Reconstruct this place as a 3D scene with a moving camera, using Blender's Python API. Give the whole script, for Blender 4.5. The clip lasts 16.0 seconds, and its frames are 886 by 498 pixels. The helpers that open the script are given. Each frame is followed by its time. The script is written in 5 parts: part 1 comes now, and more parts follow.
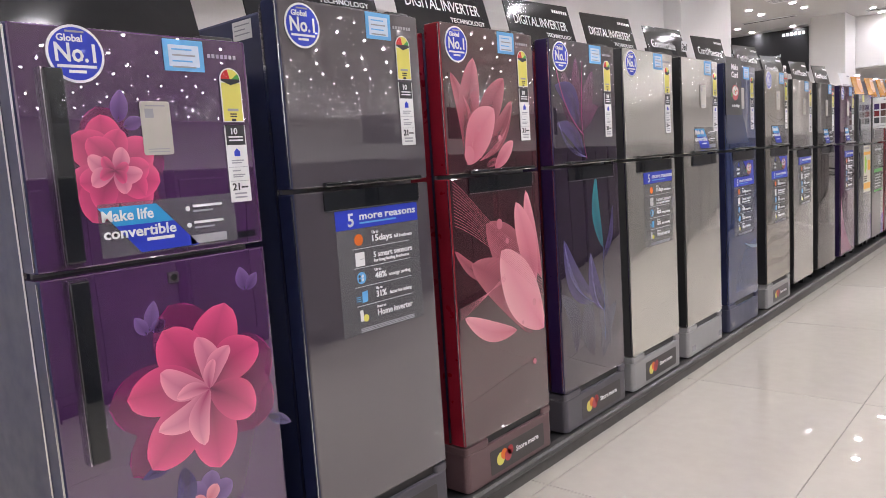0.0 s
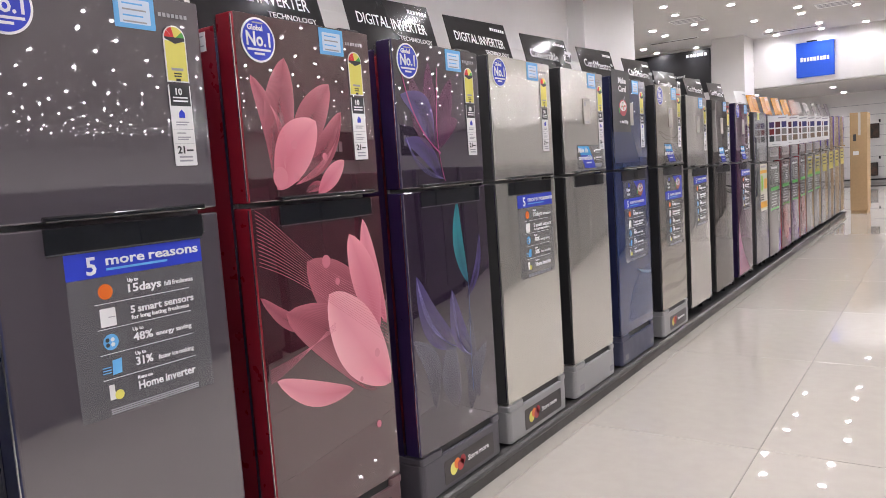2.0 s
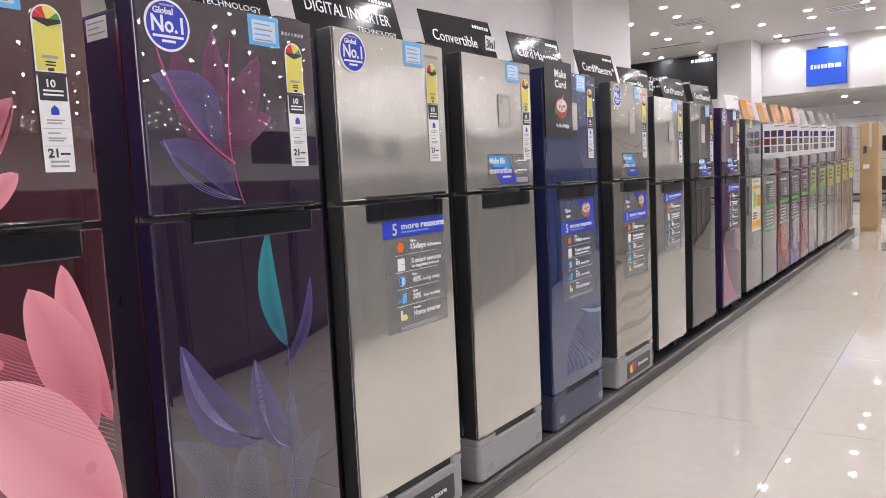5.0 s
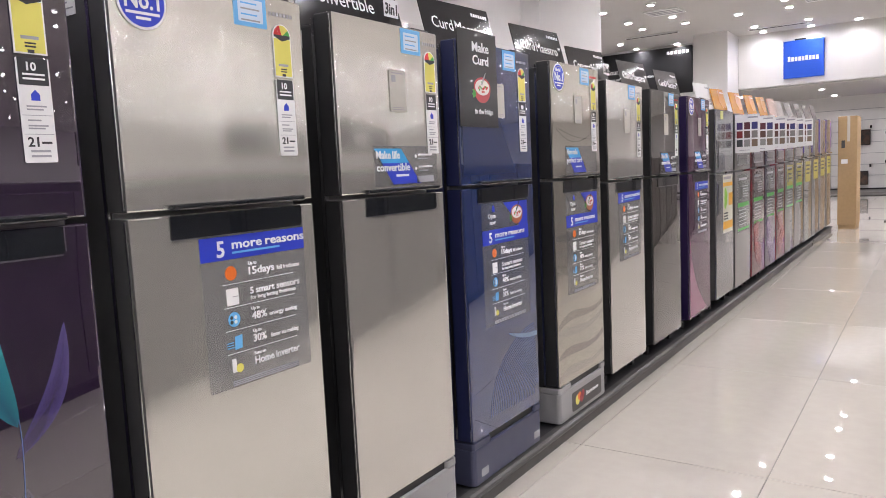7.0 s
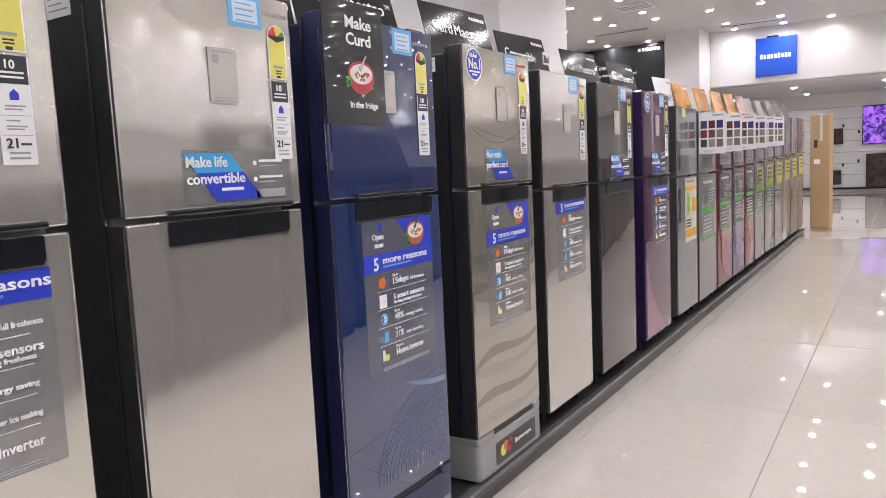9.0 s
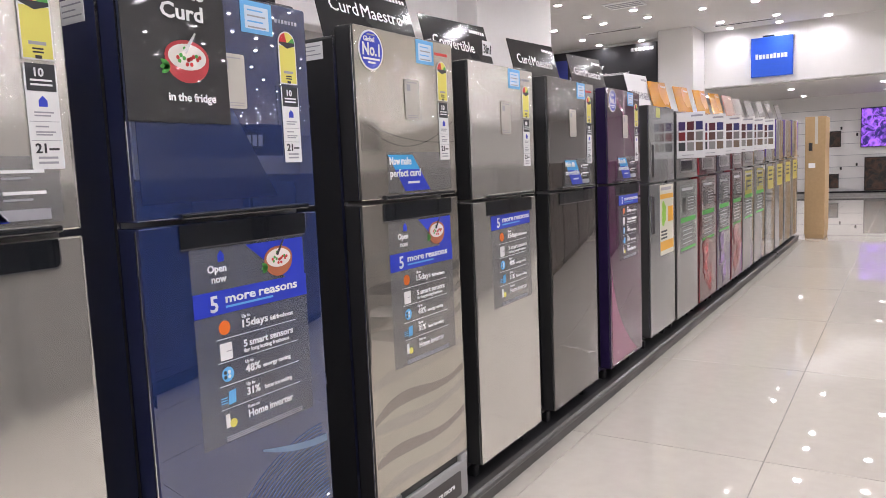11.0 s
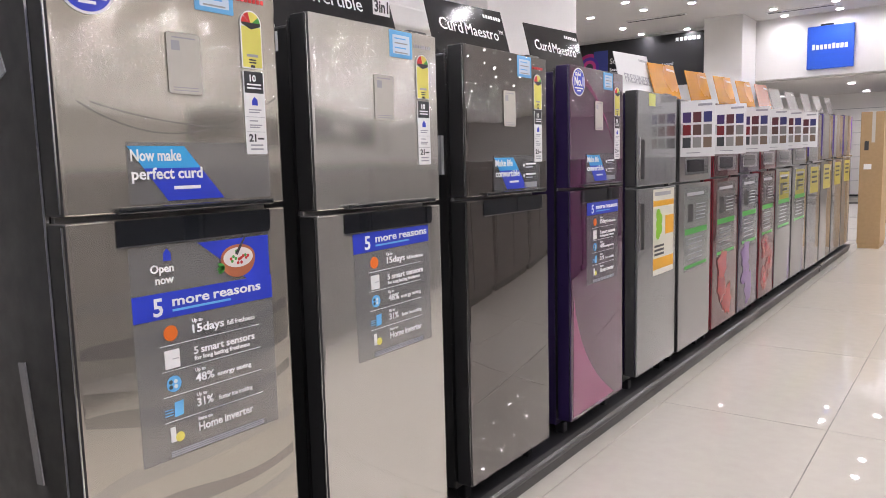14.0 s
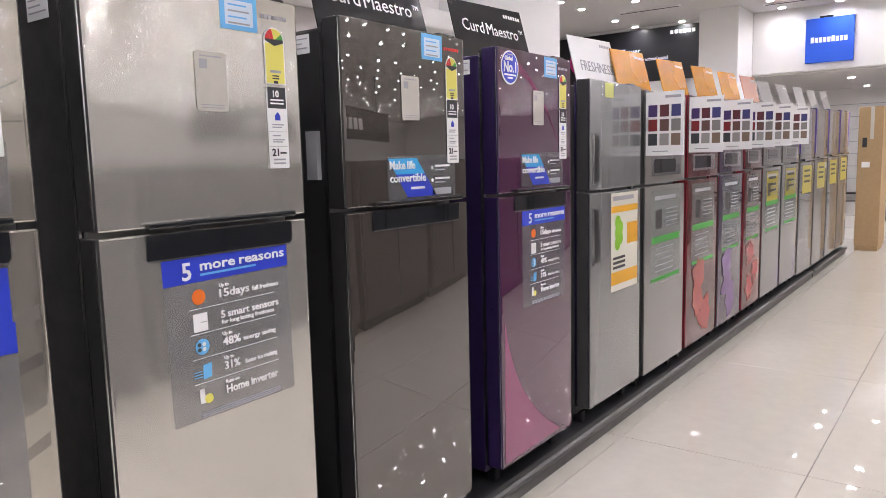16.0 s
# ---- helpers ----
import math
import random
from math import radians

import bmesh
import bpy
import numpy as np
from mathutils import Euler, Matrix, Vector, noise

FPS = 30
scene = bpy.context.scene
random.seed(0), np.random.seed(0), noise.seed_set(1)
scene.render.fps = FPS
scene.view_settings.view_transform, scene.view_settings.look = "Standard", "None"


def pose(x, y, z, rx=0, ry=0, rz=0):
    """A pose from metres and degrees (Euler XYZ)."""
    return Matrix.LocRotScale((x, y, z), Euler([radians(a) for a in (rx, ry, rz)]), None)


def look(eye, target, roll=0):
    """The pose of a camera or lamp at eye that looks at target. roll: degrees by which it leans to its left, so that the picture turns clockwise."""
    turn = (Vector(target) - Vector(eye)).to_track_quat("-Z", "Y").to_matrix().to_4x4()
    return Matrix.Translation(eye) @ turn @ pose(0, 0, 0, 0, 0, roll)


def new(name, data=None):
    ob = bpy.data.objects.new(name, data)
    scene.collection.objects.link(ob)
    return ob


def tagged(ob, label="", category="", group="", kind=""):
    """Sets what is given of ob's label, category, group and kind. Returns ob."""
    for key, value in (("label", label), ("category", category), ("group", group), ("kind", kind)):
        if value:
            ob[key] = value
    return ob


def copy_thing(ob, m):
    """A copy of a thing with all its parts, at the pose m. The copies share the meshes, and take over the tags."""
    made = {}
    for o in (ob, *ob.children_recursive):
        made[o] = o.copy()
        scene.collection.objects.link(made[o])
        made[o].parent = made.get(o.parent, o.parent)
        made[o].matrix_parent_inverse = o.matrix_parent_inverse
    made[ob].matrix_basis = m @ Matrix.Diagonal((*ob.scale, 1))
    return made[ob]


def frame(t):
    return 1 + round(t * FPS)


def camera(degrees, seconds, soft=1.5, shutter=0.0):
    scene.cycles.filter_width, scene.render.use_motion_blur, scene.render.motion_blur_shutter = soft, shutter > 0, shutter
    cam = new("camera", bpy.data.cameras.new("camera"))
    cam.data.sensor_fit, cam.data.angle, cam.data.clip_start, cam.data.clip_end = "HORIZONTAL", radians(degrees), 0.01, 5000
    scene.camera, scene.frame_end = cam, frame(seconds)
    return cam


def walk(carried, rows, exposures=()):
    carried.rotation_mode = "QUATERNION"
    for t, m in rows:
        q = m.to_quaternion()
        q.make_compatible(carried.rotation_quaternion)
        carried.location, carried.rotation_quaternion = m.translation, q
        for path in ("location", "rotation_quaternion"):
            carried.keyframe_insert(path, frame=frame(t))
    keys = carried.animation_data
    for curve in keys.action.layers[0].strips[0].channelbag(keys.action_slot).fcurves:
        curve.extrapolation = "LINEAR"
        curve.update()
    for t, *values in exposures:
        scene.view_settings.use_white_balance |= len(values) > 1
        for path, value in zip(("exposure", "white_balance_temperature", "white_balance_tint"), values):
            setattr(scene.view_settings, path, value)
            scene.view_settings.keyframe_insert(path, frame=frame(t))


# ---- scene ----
cam = camera(62.5, 16.0, soft=0.9)
PATH = [
    (0, (-0.31, 0.352, 1.234), (-1.61, 1.853, 0.994), -3.8),
    (0.5, (-0.353, 0.476, 1.237), (-1.591, 2.03, 1.01), -3.6),
    (1, (-0.358, 0.632, 1.236), (-1.544, 2.228, 1.024), -3.8),
    (1.5, (-0.329, 0.764, 1.234), (-1.488, 2.381, 1.026), -3.8),
    (2, (-0.36, 0.904, 1.229), (-1.496, 2.536, 1.023), -3.9),
    (2.5, (-0.396, 1.059, 1.246), (-1.525, 2.698, 1.043), -3.8),
    (3, (-0.383, 1.238, 1.237), (-1.514, 2.875, 1.039), -3.7),
    (3.5, (-0.347, 1.411, 1.251), (-1.496, 3.037, 1.06), -3.3),
    (4, (-0.362, 1.565, 1.243), (-1.52, 3.185, 1.056), -3.1),
    (4.5, (-0.392, 1.722, 1.246), (-1.551, 3.342, 1.065), -3.2),
    (5, (-0.386, 1.885, 1.24), (-1.545, 3.504, 1.046), -2.8),
    (7.5, (-0.494, 2.736, 1.242), (-1.602, 4.386, 1.023), -2.6),
    (8, (-0.461, 2.897, 1.252), (-1.562, 4.551, 1.026), -2.4),
    (8.5, (-0.498, 3.063, 1.249), (-1.581, 4.73, 1.027), -2.6),
    (9, (-0.536, 3.211, 1.257), (-1.604, 4.887, 1.037), -2.7),
    (11.5, (-0.518, 3.967, 1.268), (-1.587, 5.644, 1.05), -2.3),
    (12, (-0.481, 4.138, 1.267), (-1.558, 5.809, 1.047), -1.9),
    (12.5, (-0.461, 4.3, 1.261), (-1.547, 5.965, 1.043), -1.9),
    (13, (-0.467, 4.479, 1.263), (-1.578, 6.126, 1.038), -1.5),
    (13.5, (-0.487, 4.631, 1.269), (-1.634, 6.253, 1.041), -1.4),
    (14, (-0.483, 4.786, 1.265), (-1.663, 6.384, 1.034), -1.5),
    (14.5, (-0.454, 4.965, 1.272), (-1.656, 6.546, 1.044), -1.4),
    (15, (-0.452, 5.089, 1.267), (-1.66, 6.666, 1.035), -1.5),
    (15.5, (-0.478, 5.232, 1.273), (-1.676, 6.816, 1.036), -1.4),
    (16, (-0.499, 5.378, 1.276), (-1.682, 6.972, 1.033), -1.4),
]
walk(cam, [(t, look(eye, target, roll)) for t, eye, target, roll in PATH])

# ---- world and exposure ----
world = bpy.data.worlds.new("indoor_dark")
scene.world = world
world.use_nodes = True
world.node_tree.nodes["Background"].inputs[0].default_value = (0.02, 0.02, 0.022, 1)
world.node_tree.nodes["Background"].inputs[1].default_value = 1.0
scene.view_settings.exposure = 0.36
LAMP = 235.0          # radiance of the ceiling downlights

# ---- materials ----
MATS = {}


def mat(name, col, rough=0.5, metal=0.0, coat=0.0, grain=0.0, scale=40.0, bump=0.0, emit=0.0, alpha=1.0, coat_ior=1.5, var=0.0, aniso=None, spec=0.5, warp=0.0):
    """A principled material with colour variation at two scales and a fine bump."""
    if name in MATS:
        return MATS[name]
    m = bpy.data.materials.new(name)
    m.use_nodes = True
    nt = m.node_tree
    b = nt.nodes["Principled BSDF"]
    b.inputs["Base Color"].default_value = (*col, 1)
    b.inputs["Roughness"].default_value = rough
    b.inputs["Metallic"].default_value = metal
    b.inputs["Coat Weight"].default_value = coat
    b.inputs["Coat Roughness"].default_value = 0.02
    b.inputs["Coat IOR"].default_value = coat_ior
    b.inputs["Specular IOR Level"].default_value = spec
    b.inputs["Alpha"].default_value = alpha
    if emit:
        b.inputs["Emission Color"].default_value = (*col, 1)
        b.inputs["Emission Strength"].default_value = emit
    if grain or bump or var:
        tc = nt.nodes.new("ShaderNodeTexCoord")
        mp = nt.nodes.new("ShaderNodeMapping")
        nt.links.new(tc.outputs["Object"], mp.inputs[0])
        if aniso:
            mp.inputs["Scale"].default_value = aniso
        n1 = nt.nodes.new("ShaderNodeTexNoise")
        n1.inputs["Scale"].default_value = scale
        n1.inputs["Detail"].default_value = 4
        n2 = nt.nodes.new("ShaderNodeTexNoise")
        n2.inputs["Scale"].default_value = scale / 18
        n2.inputs["Detail"].default_value = 3
        nt.links.new(mp.outputs[0], n1.inputs[0])
        nt.links.new(tc.outputs["Object"], n2.inputs[0])
        mix = nt.nodes.new("ShaderNodeMath")
        mix.operation = "ADD"
        nt.links.new(n1.outputs[0], mix.inputs[0])
        nt.links.new(n2.outputs[0], mix.inputs[1])
        if grain:
            rmp = nt.nodes.new("ShaderNodeMapRange")
            rmp.inputs[1].default_value, rmp.inputs[2].default_value = 0.6, 1.4
            rmp.inputs[3].default_value, rmp.inputs[4].default_value = 1 - grain, 1 + grain
            nt.links.new(mix.outputs[0], rmp.inputs[0])
            last = rmp.outputs[0]
            if var:
                oi = nt.nodes.new("ShaderNodeObjectInfo")
                vr = nt.nodes.new("ShaderNodeMapRange")
                vr.inputs[3].default_value, vr.inputs[4].default_value = 1 - var, 1 + var
                nt.links.new(oi.outputs["Random"], vr.inputs[0])
                mm = nt.nodes.new("ShaderNodeMath")
                mm.operation = "MULTIPLY"
                nt.links.new(last, mm.inputs[0])
                nt.links.new(vr.outputs[0], mm.inputs[1])
                last = mm.outputs[0]
            vm = nt.nodes.new("ShaderNodeVectorMath")
            vm.operation = "SCALE"
            vm.inputs[0].default_value = col
            nt.links.new(last, vm.inputs["Scale"])
            nt.links.new(vm.outputs[0], b.inputs["Base Color"])
            rr = nt.nodes.new("ShaderNodeMapRange")
            rr.inputs[1].default_value, rr.inputs[2].default_value = 0.3, 0.7
            rr.inputs[3].default_value, rr.inputs[4].default_value = rough * 0.85, min(1, rough * 1.2)
            nt.links.new(n2.outputs[0], rr.inputs[0])
            nt.links.new(rr.outputs[0], b.inputs["Roughness"])
        if bump:
            bp = nt.nodes.new("ShaderNodeBump")
            bp.inputs["Strength"].default_value = bump
            bp.inputs["Distance"].default_value = 0.002
            nt.links.new(n1.outputs[0], bp.inputs["Height"])
            nt.links.new(bp.outputs[0], b.inputs["Normal"])
    if warp:
        tw = nt.nodes.new("ShaderNodeTexCoord")
        nw = nt.nodes.new("ShaderNodeTexNoise")
        nw.inputs["Scale"].default_value = 1.6
        nw.inputs["Detail"].default_value = 1.0
        bw = nt.nodes.new("ShaderNodeBump")
        bw.inputs["Strength"].default_value = 1.0
        bw.inputs["Distance"].default_value = warp
        nt.links.new(tw.outputs["Object"], nw.inputs[0])
        nt.links.new(nw.outputs[0], bw.inputs["Height"])
        nt.links.new(bw.outputs[0], b.inputs["Normal"])
        nt.links.new(bw.outputs[0], b.inputs["Coat Normal"])
    MATS[name] = m
    return m


def petal_mat(name, base, tip, alpha_base=1.0, alpha_tip=1.0, coat=1.0, veins=0.0):
    """A printed petal: colour runs from its base to its tip, fine veins along it."""
    if name in MATS:
        return MATS[name]
    m = bpy.data.materials.new(name)
    m.use_nodes = True
    nt = m.node_tree
    b = nt.nodes["Principled BSDF"]
    uv = nt.nodes.new("ShaderNodeUVMap")
    sp = nt.nodes.new("ShaderNodeSeparateXYZ")
    nt.links.new(uv.outputs[0], sp.inputs[0])
    r = nt.nodes.new("ShaderNodeValToRGB")
    r.color_ramp.elements[0].color = (*base, alpha_base)
    r.color_ramp.elements[1].color = (*tip, alpha_tip)
    r.color_ramp.elements[0].position = 0.05
    # edges brighter than the middle line
    dist = nt.nodes.new("ShaderNodeMath")
    dist.operation = "MULTIPLY"
    dist.inputs[1].default_value = 0.35
    nt.links.new(sp.outputs[0], dist.inputs[0])
    ab = nt.nodes.new("ShaderNodeMath")
    ab.operation = "ABSOLUTE"
    nt.links.new(dist.outputs[0], ab.inputs[0])
    ad = nt.nodes.new("ShaderNodeMath")
    ad.operation = "MULTIPLY_ADD"
    ad.inputs[1].default_value = 0.75
    nt.links.new(sp.outputs[1], ad.inputs[0])
    nt.links.new(ab.outputs[0], ad.inputs[2])
    nt.links.new(ad.outputs[0], r.inputs[0])
    col = r.outputs[0]
    if veins:
        w = nt.nodes.new("ShaderNodeTexWave")
        w.inputs["Scale"].default_value = 4.0
        w.inputs["Distortion"].default_value = 0.6
        nt.links.new(uv.outputs[0], w.inputs[0])
        mx = nt.nodes.new("ShaderNodeMix")
        mx.data_type, mx.blend_type = "RGBA", "MULTIPLY"
        mx.inputs[0].default_value = veins
        nt.links.new(col, mx.inputs[6])
        nt.links.new(w.outputs[0], mx.inputs[7])
        col = mx.outputs[2]
    nt.links.new(col, b.inputs["Base Color"])
    nt.links.new(r.outputs[1], b.inputs["Alpha"])
    b.inputs["Roughness"].default_value = 0.35
    b.inputs["Coat Weight"].default_value = coat
    b.inputs["Coat IOR"].default_value = 1.9
    b.inputs["Coat Roughness"].default_value = 0.02
    MATS[name] = m
    return m


WHITE_WALL = mat("white_wall_paint", (0.78, 0.77, 0.76), 0.6, grain=0.03, scale=60, bump=0.05)
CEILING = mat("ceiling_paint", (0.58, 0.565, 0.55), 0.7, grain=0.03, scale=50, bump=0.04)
TILE = mat("polished_floor_tile", (0.475, 0.445, 0.395), 0.02, coat=0.0, grain=0.05, scale=14, var=0.03, spec=0.6)
GROUT = mat("floor_grout", (0.22, 0.21, 0.20), 0.8, grain=0.1)
BLACK = mat("black_plastic", (0.012, 0.012, 0.014), 0.35, grain=0.1, scale=200, bump=0.03)
PIANO = mat("gloss_black_trim", (0.012, 0.014, 0.018), 0.08, coat=1.0)
PLINTH = mat("plinth_black_laminate", (0.02, 0.02, 0.022), 0.4, grain=0.25, scale=30, bump=0.08)
NOSE = mat("plinth_grey_edge", (0.07, 0.068, 0.066), 0.35, grain=0.2, scale=30)
SIGN = mat("sign_black_acrylic", (0.022, 0.022, 0.024), 0.09, grain=0.06, scale=30, spec=0.35)
PAPER = mat("white_paper", (0.80, 0.80, 0.80), 0.45, grain=0.02, scale=80)
INK = mat("white_print", (0.85, 0.85, 0.86), 0.5)
DARKINK = mat("dark_print", (0.03, 0.03, 0.035), 0.5)
GREYINK = mat("grey_print", (0.35, 0.35, 0.38), 0.5)
BLUE = mat("blue_print", (0.025, 0.05, 0.52), 0.35, coat=0.4)
CYAN = mat("cyan_print", (0.04, 0.36, 0.72), 0.35, coat=0.4)
PALEBLUE = mat("pale_blue_tag", (0.15, 0.47, 0.83), 0.35, coat=0.3)
TAGWHITE = mat("pale_tag_face", (0.62, 0.72, 0.86), 0.4)
YELLOW = mat("yellow_label", (0.74, 0.68, 0.14), 0.45, coat=0.3)
RED = mat("red_print", (0.6, 0.03, 0.03), 0.4)
ORANGE = mat("orange_print", (0.75, 0.16, 0.02), 0.4)
GREEN = mat("green_print", (0.07, 0.35, 0.06), 0.45)
CHROME = mat("chrome_trim", (0.75, 0.75, 0.77), 0.18, metal=1.0)
GASKET = mat("door_gasket_grey", (0.42, 0.42, 0.44), 0.45)
FILM = mat("clear_film", (0.29, 0.295, 0.31), 0.15, alpha=0.23, coat=0.5)
TAPE = mat("clear_tape", (0.55, 0.56, 0.58), 0.2, alpha=0.6, coat=0.5)
BEIGE = mat("beige_energy_card", (0.50, 0.48, 0.43), 0.4, grain=0.03)
ORANGEBOARD = mat("orange_board", (0.62, 0.26, 0.012), 0.25, coat=0.2, grain=0.06)
GREYBOARD = mat("grey_clear_board", (0.20, 0.20, 0.20), 0.12, coat=0.6, grain=0.06)
CARTON = mat("brown_cardboard", (0.40, 0.27, 0.14), 0.8, grain=0.1, scale=25, bump=0.15)
GLOW = mat("downlight_lens", (0.985, 0.94, 1.0), 0.5, emit=LAMP)
RING = mat("downlight_ring", (0.8, 0.8, 0.8), 0.4)
BLUESIGN = mat("blue_sign_face", (0.02, 0.10, 0.62), 0.4, grain=0.04, scale=20)
BOWL = mat("bowl_red_glaze", (0.45, 0.04, 0.05), 0.35, coat=0.4)
CLAYBOWL = mat("bowl_clay", (0.42, 0.13, 0.06), 0.4, coat=0.3)
CURD = mat("curd_white", (0.75, 0.70, 0.66), 0.5)
BACKBLACK = mat("banner_black", (0.014, 0.014, 0.016), 0.4, grain=0.1)
SHELFDARK = mat("dark_display_unit", (0.065, 0.06, 0.06), 0.3, grain=0.2, scale=8)

# ---- helpers for things ----


def link(name, bm, material, parent=None, label="", smooth=False):
    me = bpy.data.meshes.new(name)
    bmesh.ops.recalc_face_normals(bm, faces=bm.faces)
    bm.to_mesh(me)
    bm.free()
    me.materials.append(material)
    if smooth:
        for p in me.polygons:
            p.use_smooth = True
    ob = new(name, me)
    if parent:
        ob.parent = parent
    if label:
        ob["label"] = label
    return ob


def part(name, bm, material, parent, label="", smooth=False):
    return link(name, bm, material, parent, label, smooth)


def thing(name, x, y, z, label, category, group="", rz=0):
    e = new(name)
    e.empty_display_size = 0.1
    e.matrix_basis = pose(x, y, z, 0, 0, rz)
    return tagged(e, label, category, group)


def box(x0, y0, z0, x1, y1, z1, bevel=0.0, bm=None, seg=2):
    own = bm is None
    bm = bm or bmesh.new()
    vs = [bm.verts.new(p) for p in [(x0, y0, z0), (x1, y0, z0), (x1, y1, z0), (x0, y1, z0), (x0, y0, z1), (x1, y0, z1), (x1, y1, z1), (x0, y1, z1)]]
    for q in [(3, 2, 1, 0), (4, 5, 6, 7), (0, 1, 5, 4), (1, 2, 6, 5), (2, 3, 7, 6), (3, 0, 4, 7)]:
        bm.faces.new([vs[i] for i in q])
    if bevel and own:
        bmesh.ops.bevel(bm, geom=bm.edges[:], offset=bevel, segments=seg, affect="EDGES", profile=0.5)
    return bm


def plate(pts, x, thick=0.0012, bm=None):
    """A thin plate on the door plane: outline in (y, z), its back at x, its face at x + thick."""
    bm = bm or bmesh.new()
    back = [bm.verts.new((x, y, z)) for y, z in pts]
    face = [bm.verts.new((x + thick, y, z)) for y, z in pts]
    bm.faces.new(face)
    bm.faces.new(back[::-1])
    for i in range(len(pts)):
        k = (i + 1) % len(pts)
        bm.faces.new((back[i], back[k], face[k], face[i]))
    return bm


def rrect(y0, z0, y1, z1, r=0.004, n=3):
    pts = []
    for cy, cz, a0 in ((y1 - r, z1 - r, 0), (y0 + r, z1 - r, 90), (y0 + r, z0 + r, 180), (y1 - r, z0 + r, 270)):
        for i in range(n + 1):
            a = radians(a0 + 90 * i / n)
            pts.append((cy + r * math.cos(a), cz + r * math.sin(a)))
    return pts


def disc(cy, cz, r, n=28, squash=1.0):
    return [(cy + r * math.cos(2 * math.pi * i / n), cz + squash * r * math.sin(2 * math.pi * i / n)) for i in range(n)]


def petal(y, z, ang, length, width, x, skew=0.0, n=16, thick=0.0002, bm=None, belly=0.55, tipround=0.75):
    """A petal in the door plane from its base (y, z) along ang degrees, with a (across, along) map for its colours."""
    bm = bm or bmesh.new()
    uv = bm.loops.layers.uv.verify()
    a = radians(ang)
    dy, dz, ny, nz = math.cos(a), math.sin(a), -math.sin(a), math.cos(a)
    rows = []
    for i in range(n + 1):
        s = i / n
        wdt = width * 0.5 * (math.sin(math.pi * min(1, s) ** (belly + 0.35))) ** tipround if 0 < s < 1 else 0.0
        off = skew * math.sin(math.pi * s) * length
        row = []
        for j, k in enumerate((-1, -0.5, 0, 0.5, 1)):
            u = off + k * wdt
            row.append((bm.verts.new((x + thick, y + dy * s * length + ny * u, z + dz * s * length + nz * u)), k, s))
        rows.append(row)
    for i in range(n):
        for j in range(4):
            q = (rows[i][j], rows[i][j + 1], rows[i + 1][j + 1], rows[i + 1][j])
            f = bm.faces.new([v for v, _, _ in q])
            for lp, (_, k, s) in zip(f.loops, q):
                lp[uv].uv = (k, s)
    return bm


def strip(pts, x, w, bm=None):
    """A fine printed line along (y, z) points."""
    bm = bm or bmesh.new()
    prev = None
    for i, (y, z) in enumerate(pts):
        a, b = pts[max(0, i - 1)], pts[min(len(pts) - 1, i + 1)]
        l = math.hypot(b[0] - a[0], b[1] - a[1]) or 1
        ny, nz = -(b[1] - a[1]) / l * w / 2, (b[0] - a[0]) / l * w / 2
        cur = (bm.verts.new((x, y + ny, z + nz)), bm.verts.new((x, y - ny, z - nz)))
        if prev:
            bm.faces.new((prev[0], prev[1], cur[1], cur[0]))
        prev = cur
    return bm


def curve_pts(p0, p1, p2, p3, n=16):
    out = []
    for i in range(n + 1):
        t = i / n
        out.append(tuple((1 - t) ** 3 * a + 3 * t * (1 - t) ** 2 * b + 3 * t * t * (1 - t) * c + t ** 3 * d for a, b, c, d in zip(p0, p1, p2, p3)))
    return out


FACE = Matrix(((0, 0, 1, 0), (1, 0, 0, 0), (0, 1, 0, 0), (0, 0, 0, 1)))   # writing on a face that looks along +x
FACE_S = Matrix(((1, 0, 0, 0), (0, 0, -1, 0), (0, 1, 0, 0), (0, 0, 0, 1)))  # writing on a face that looks along -y
WORDS = {}


def word_mesh(words, material, bold=0.0):
    key = (words, material.name, bold)
    if key not in WORDS:
        cu = bpy.data.curves.new("words", "FONT")
        cu.body = words
        cu.size = 1.0
        cu.offset = bold
        cu.resolution_u = 2
        cu.extrude = 0.002
        ob = new("words", cu)
        bpy.context.view_layer.update()
        me = bpy.data.meshes.new_from_object(ob.evaluated_get(bpy.context.evaluated_depsgraph_get()))
        bpy.data.objects.remove(ob)
        xs = [v.co.x for v in me.vertices]
        me.materials.clear()
        me.materials.append(material)
        WORDS[key] = (me, min(xs), max(xs))
    return WORDS[key]


def words(txt, y, z, height, x, parent, material=None, width=None, bold=0.02, face=FACE, name="lettering"):
    """Lettering whose line starts at y, stands on z, with capitals about as high as given; width fits it across. Each word is one mesh."""
    made = [word_mesh(wd, material or INK, bold) for wd in txt.split()]
    gap = 0.26
    total = sum(hi - lo for _, lo, hi in made) + gap * (len(made) - 1)
    k = height / 0.70
    kx = width / total if width else k
    at = 0.0
    for me, lo, hi in made:
        ob = new(name, me)
        ob.parent = parent
        yy = y + at * kx
        place = Matrix.Translation((x, yy, z)) if face is FACE else Matrix.Translation((yy, x, z))
        ob.matrix_basis = place @ face @ Matrix.Diagonal((kx, k, 0.3, 1)) @ Matrix.Translation((-lo, 0, 0.003))
        at += hi - lo + gap


for line in "No.1 Global 5 10 more reasons Make life convertible Now perfect curd Open now 15days full freshness smart sensors for long lasting 48% energy saving 31% 30% faster ice making Home inverter Up to Runs on Store".split():
    word_mesh(line, INK, 0.02)

# ---- the large structure ----
CEIL = 4.25


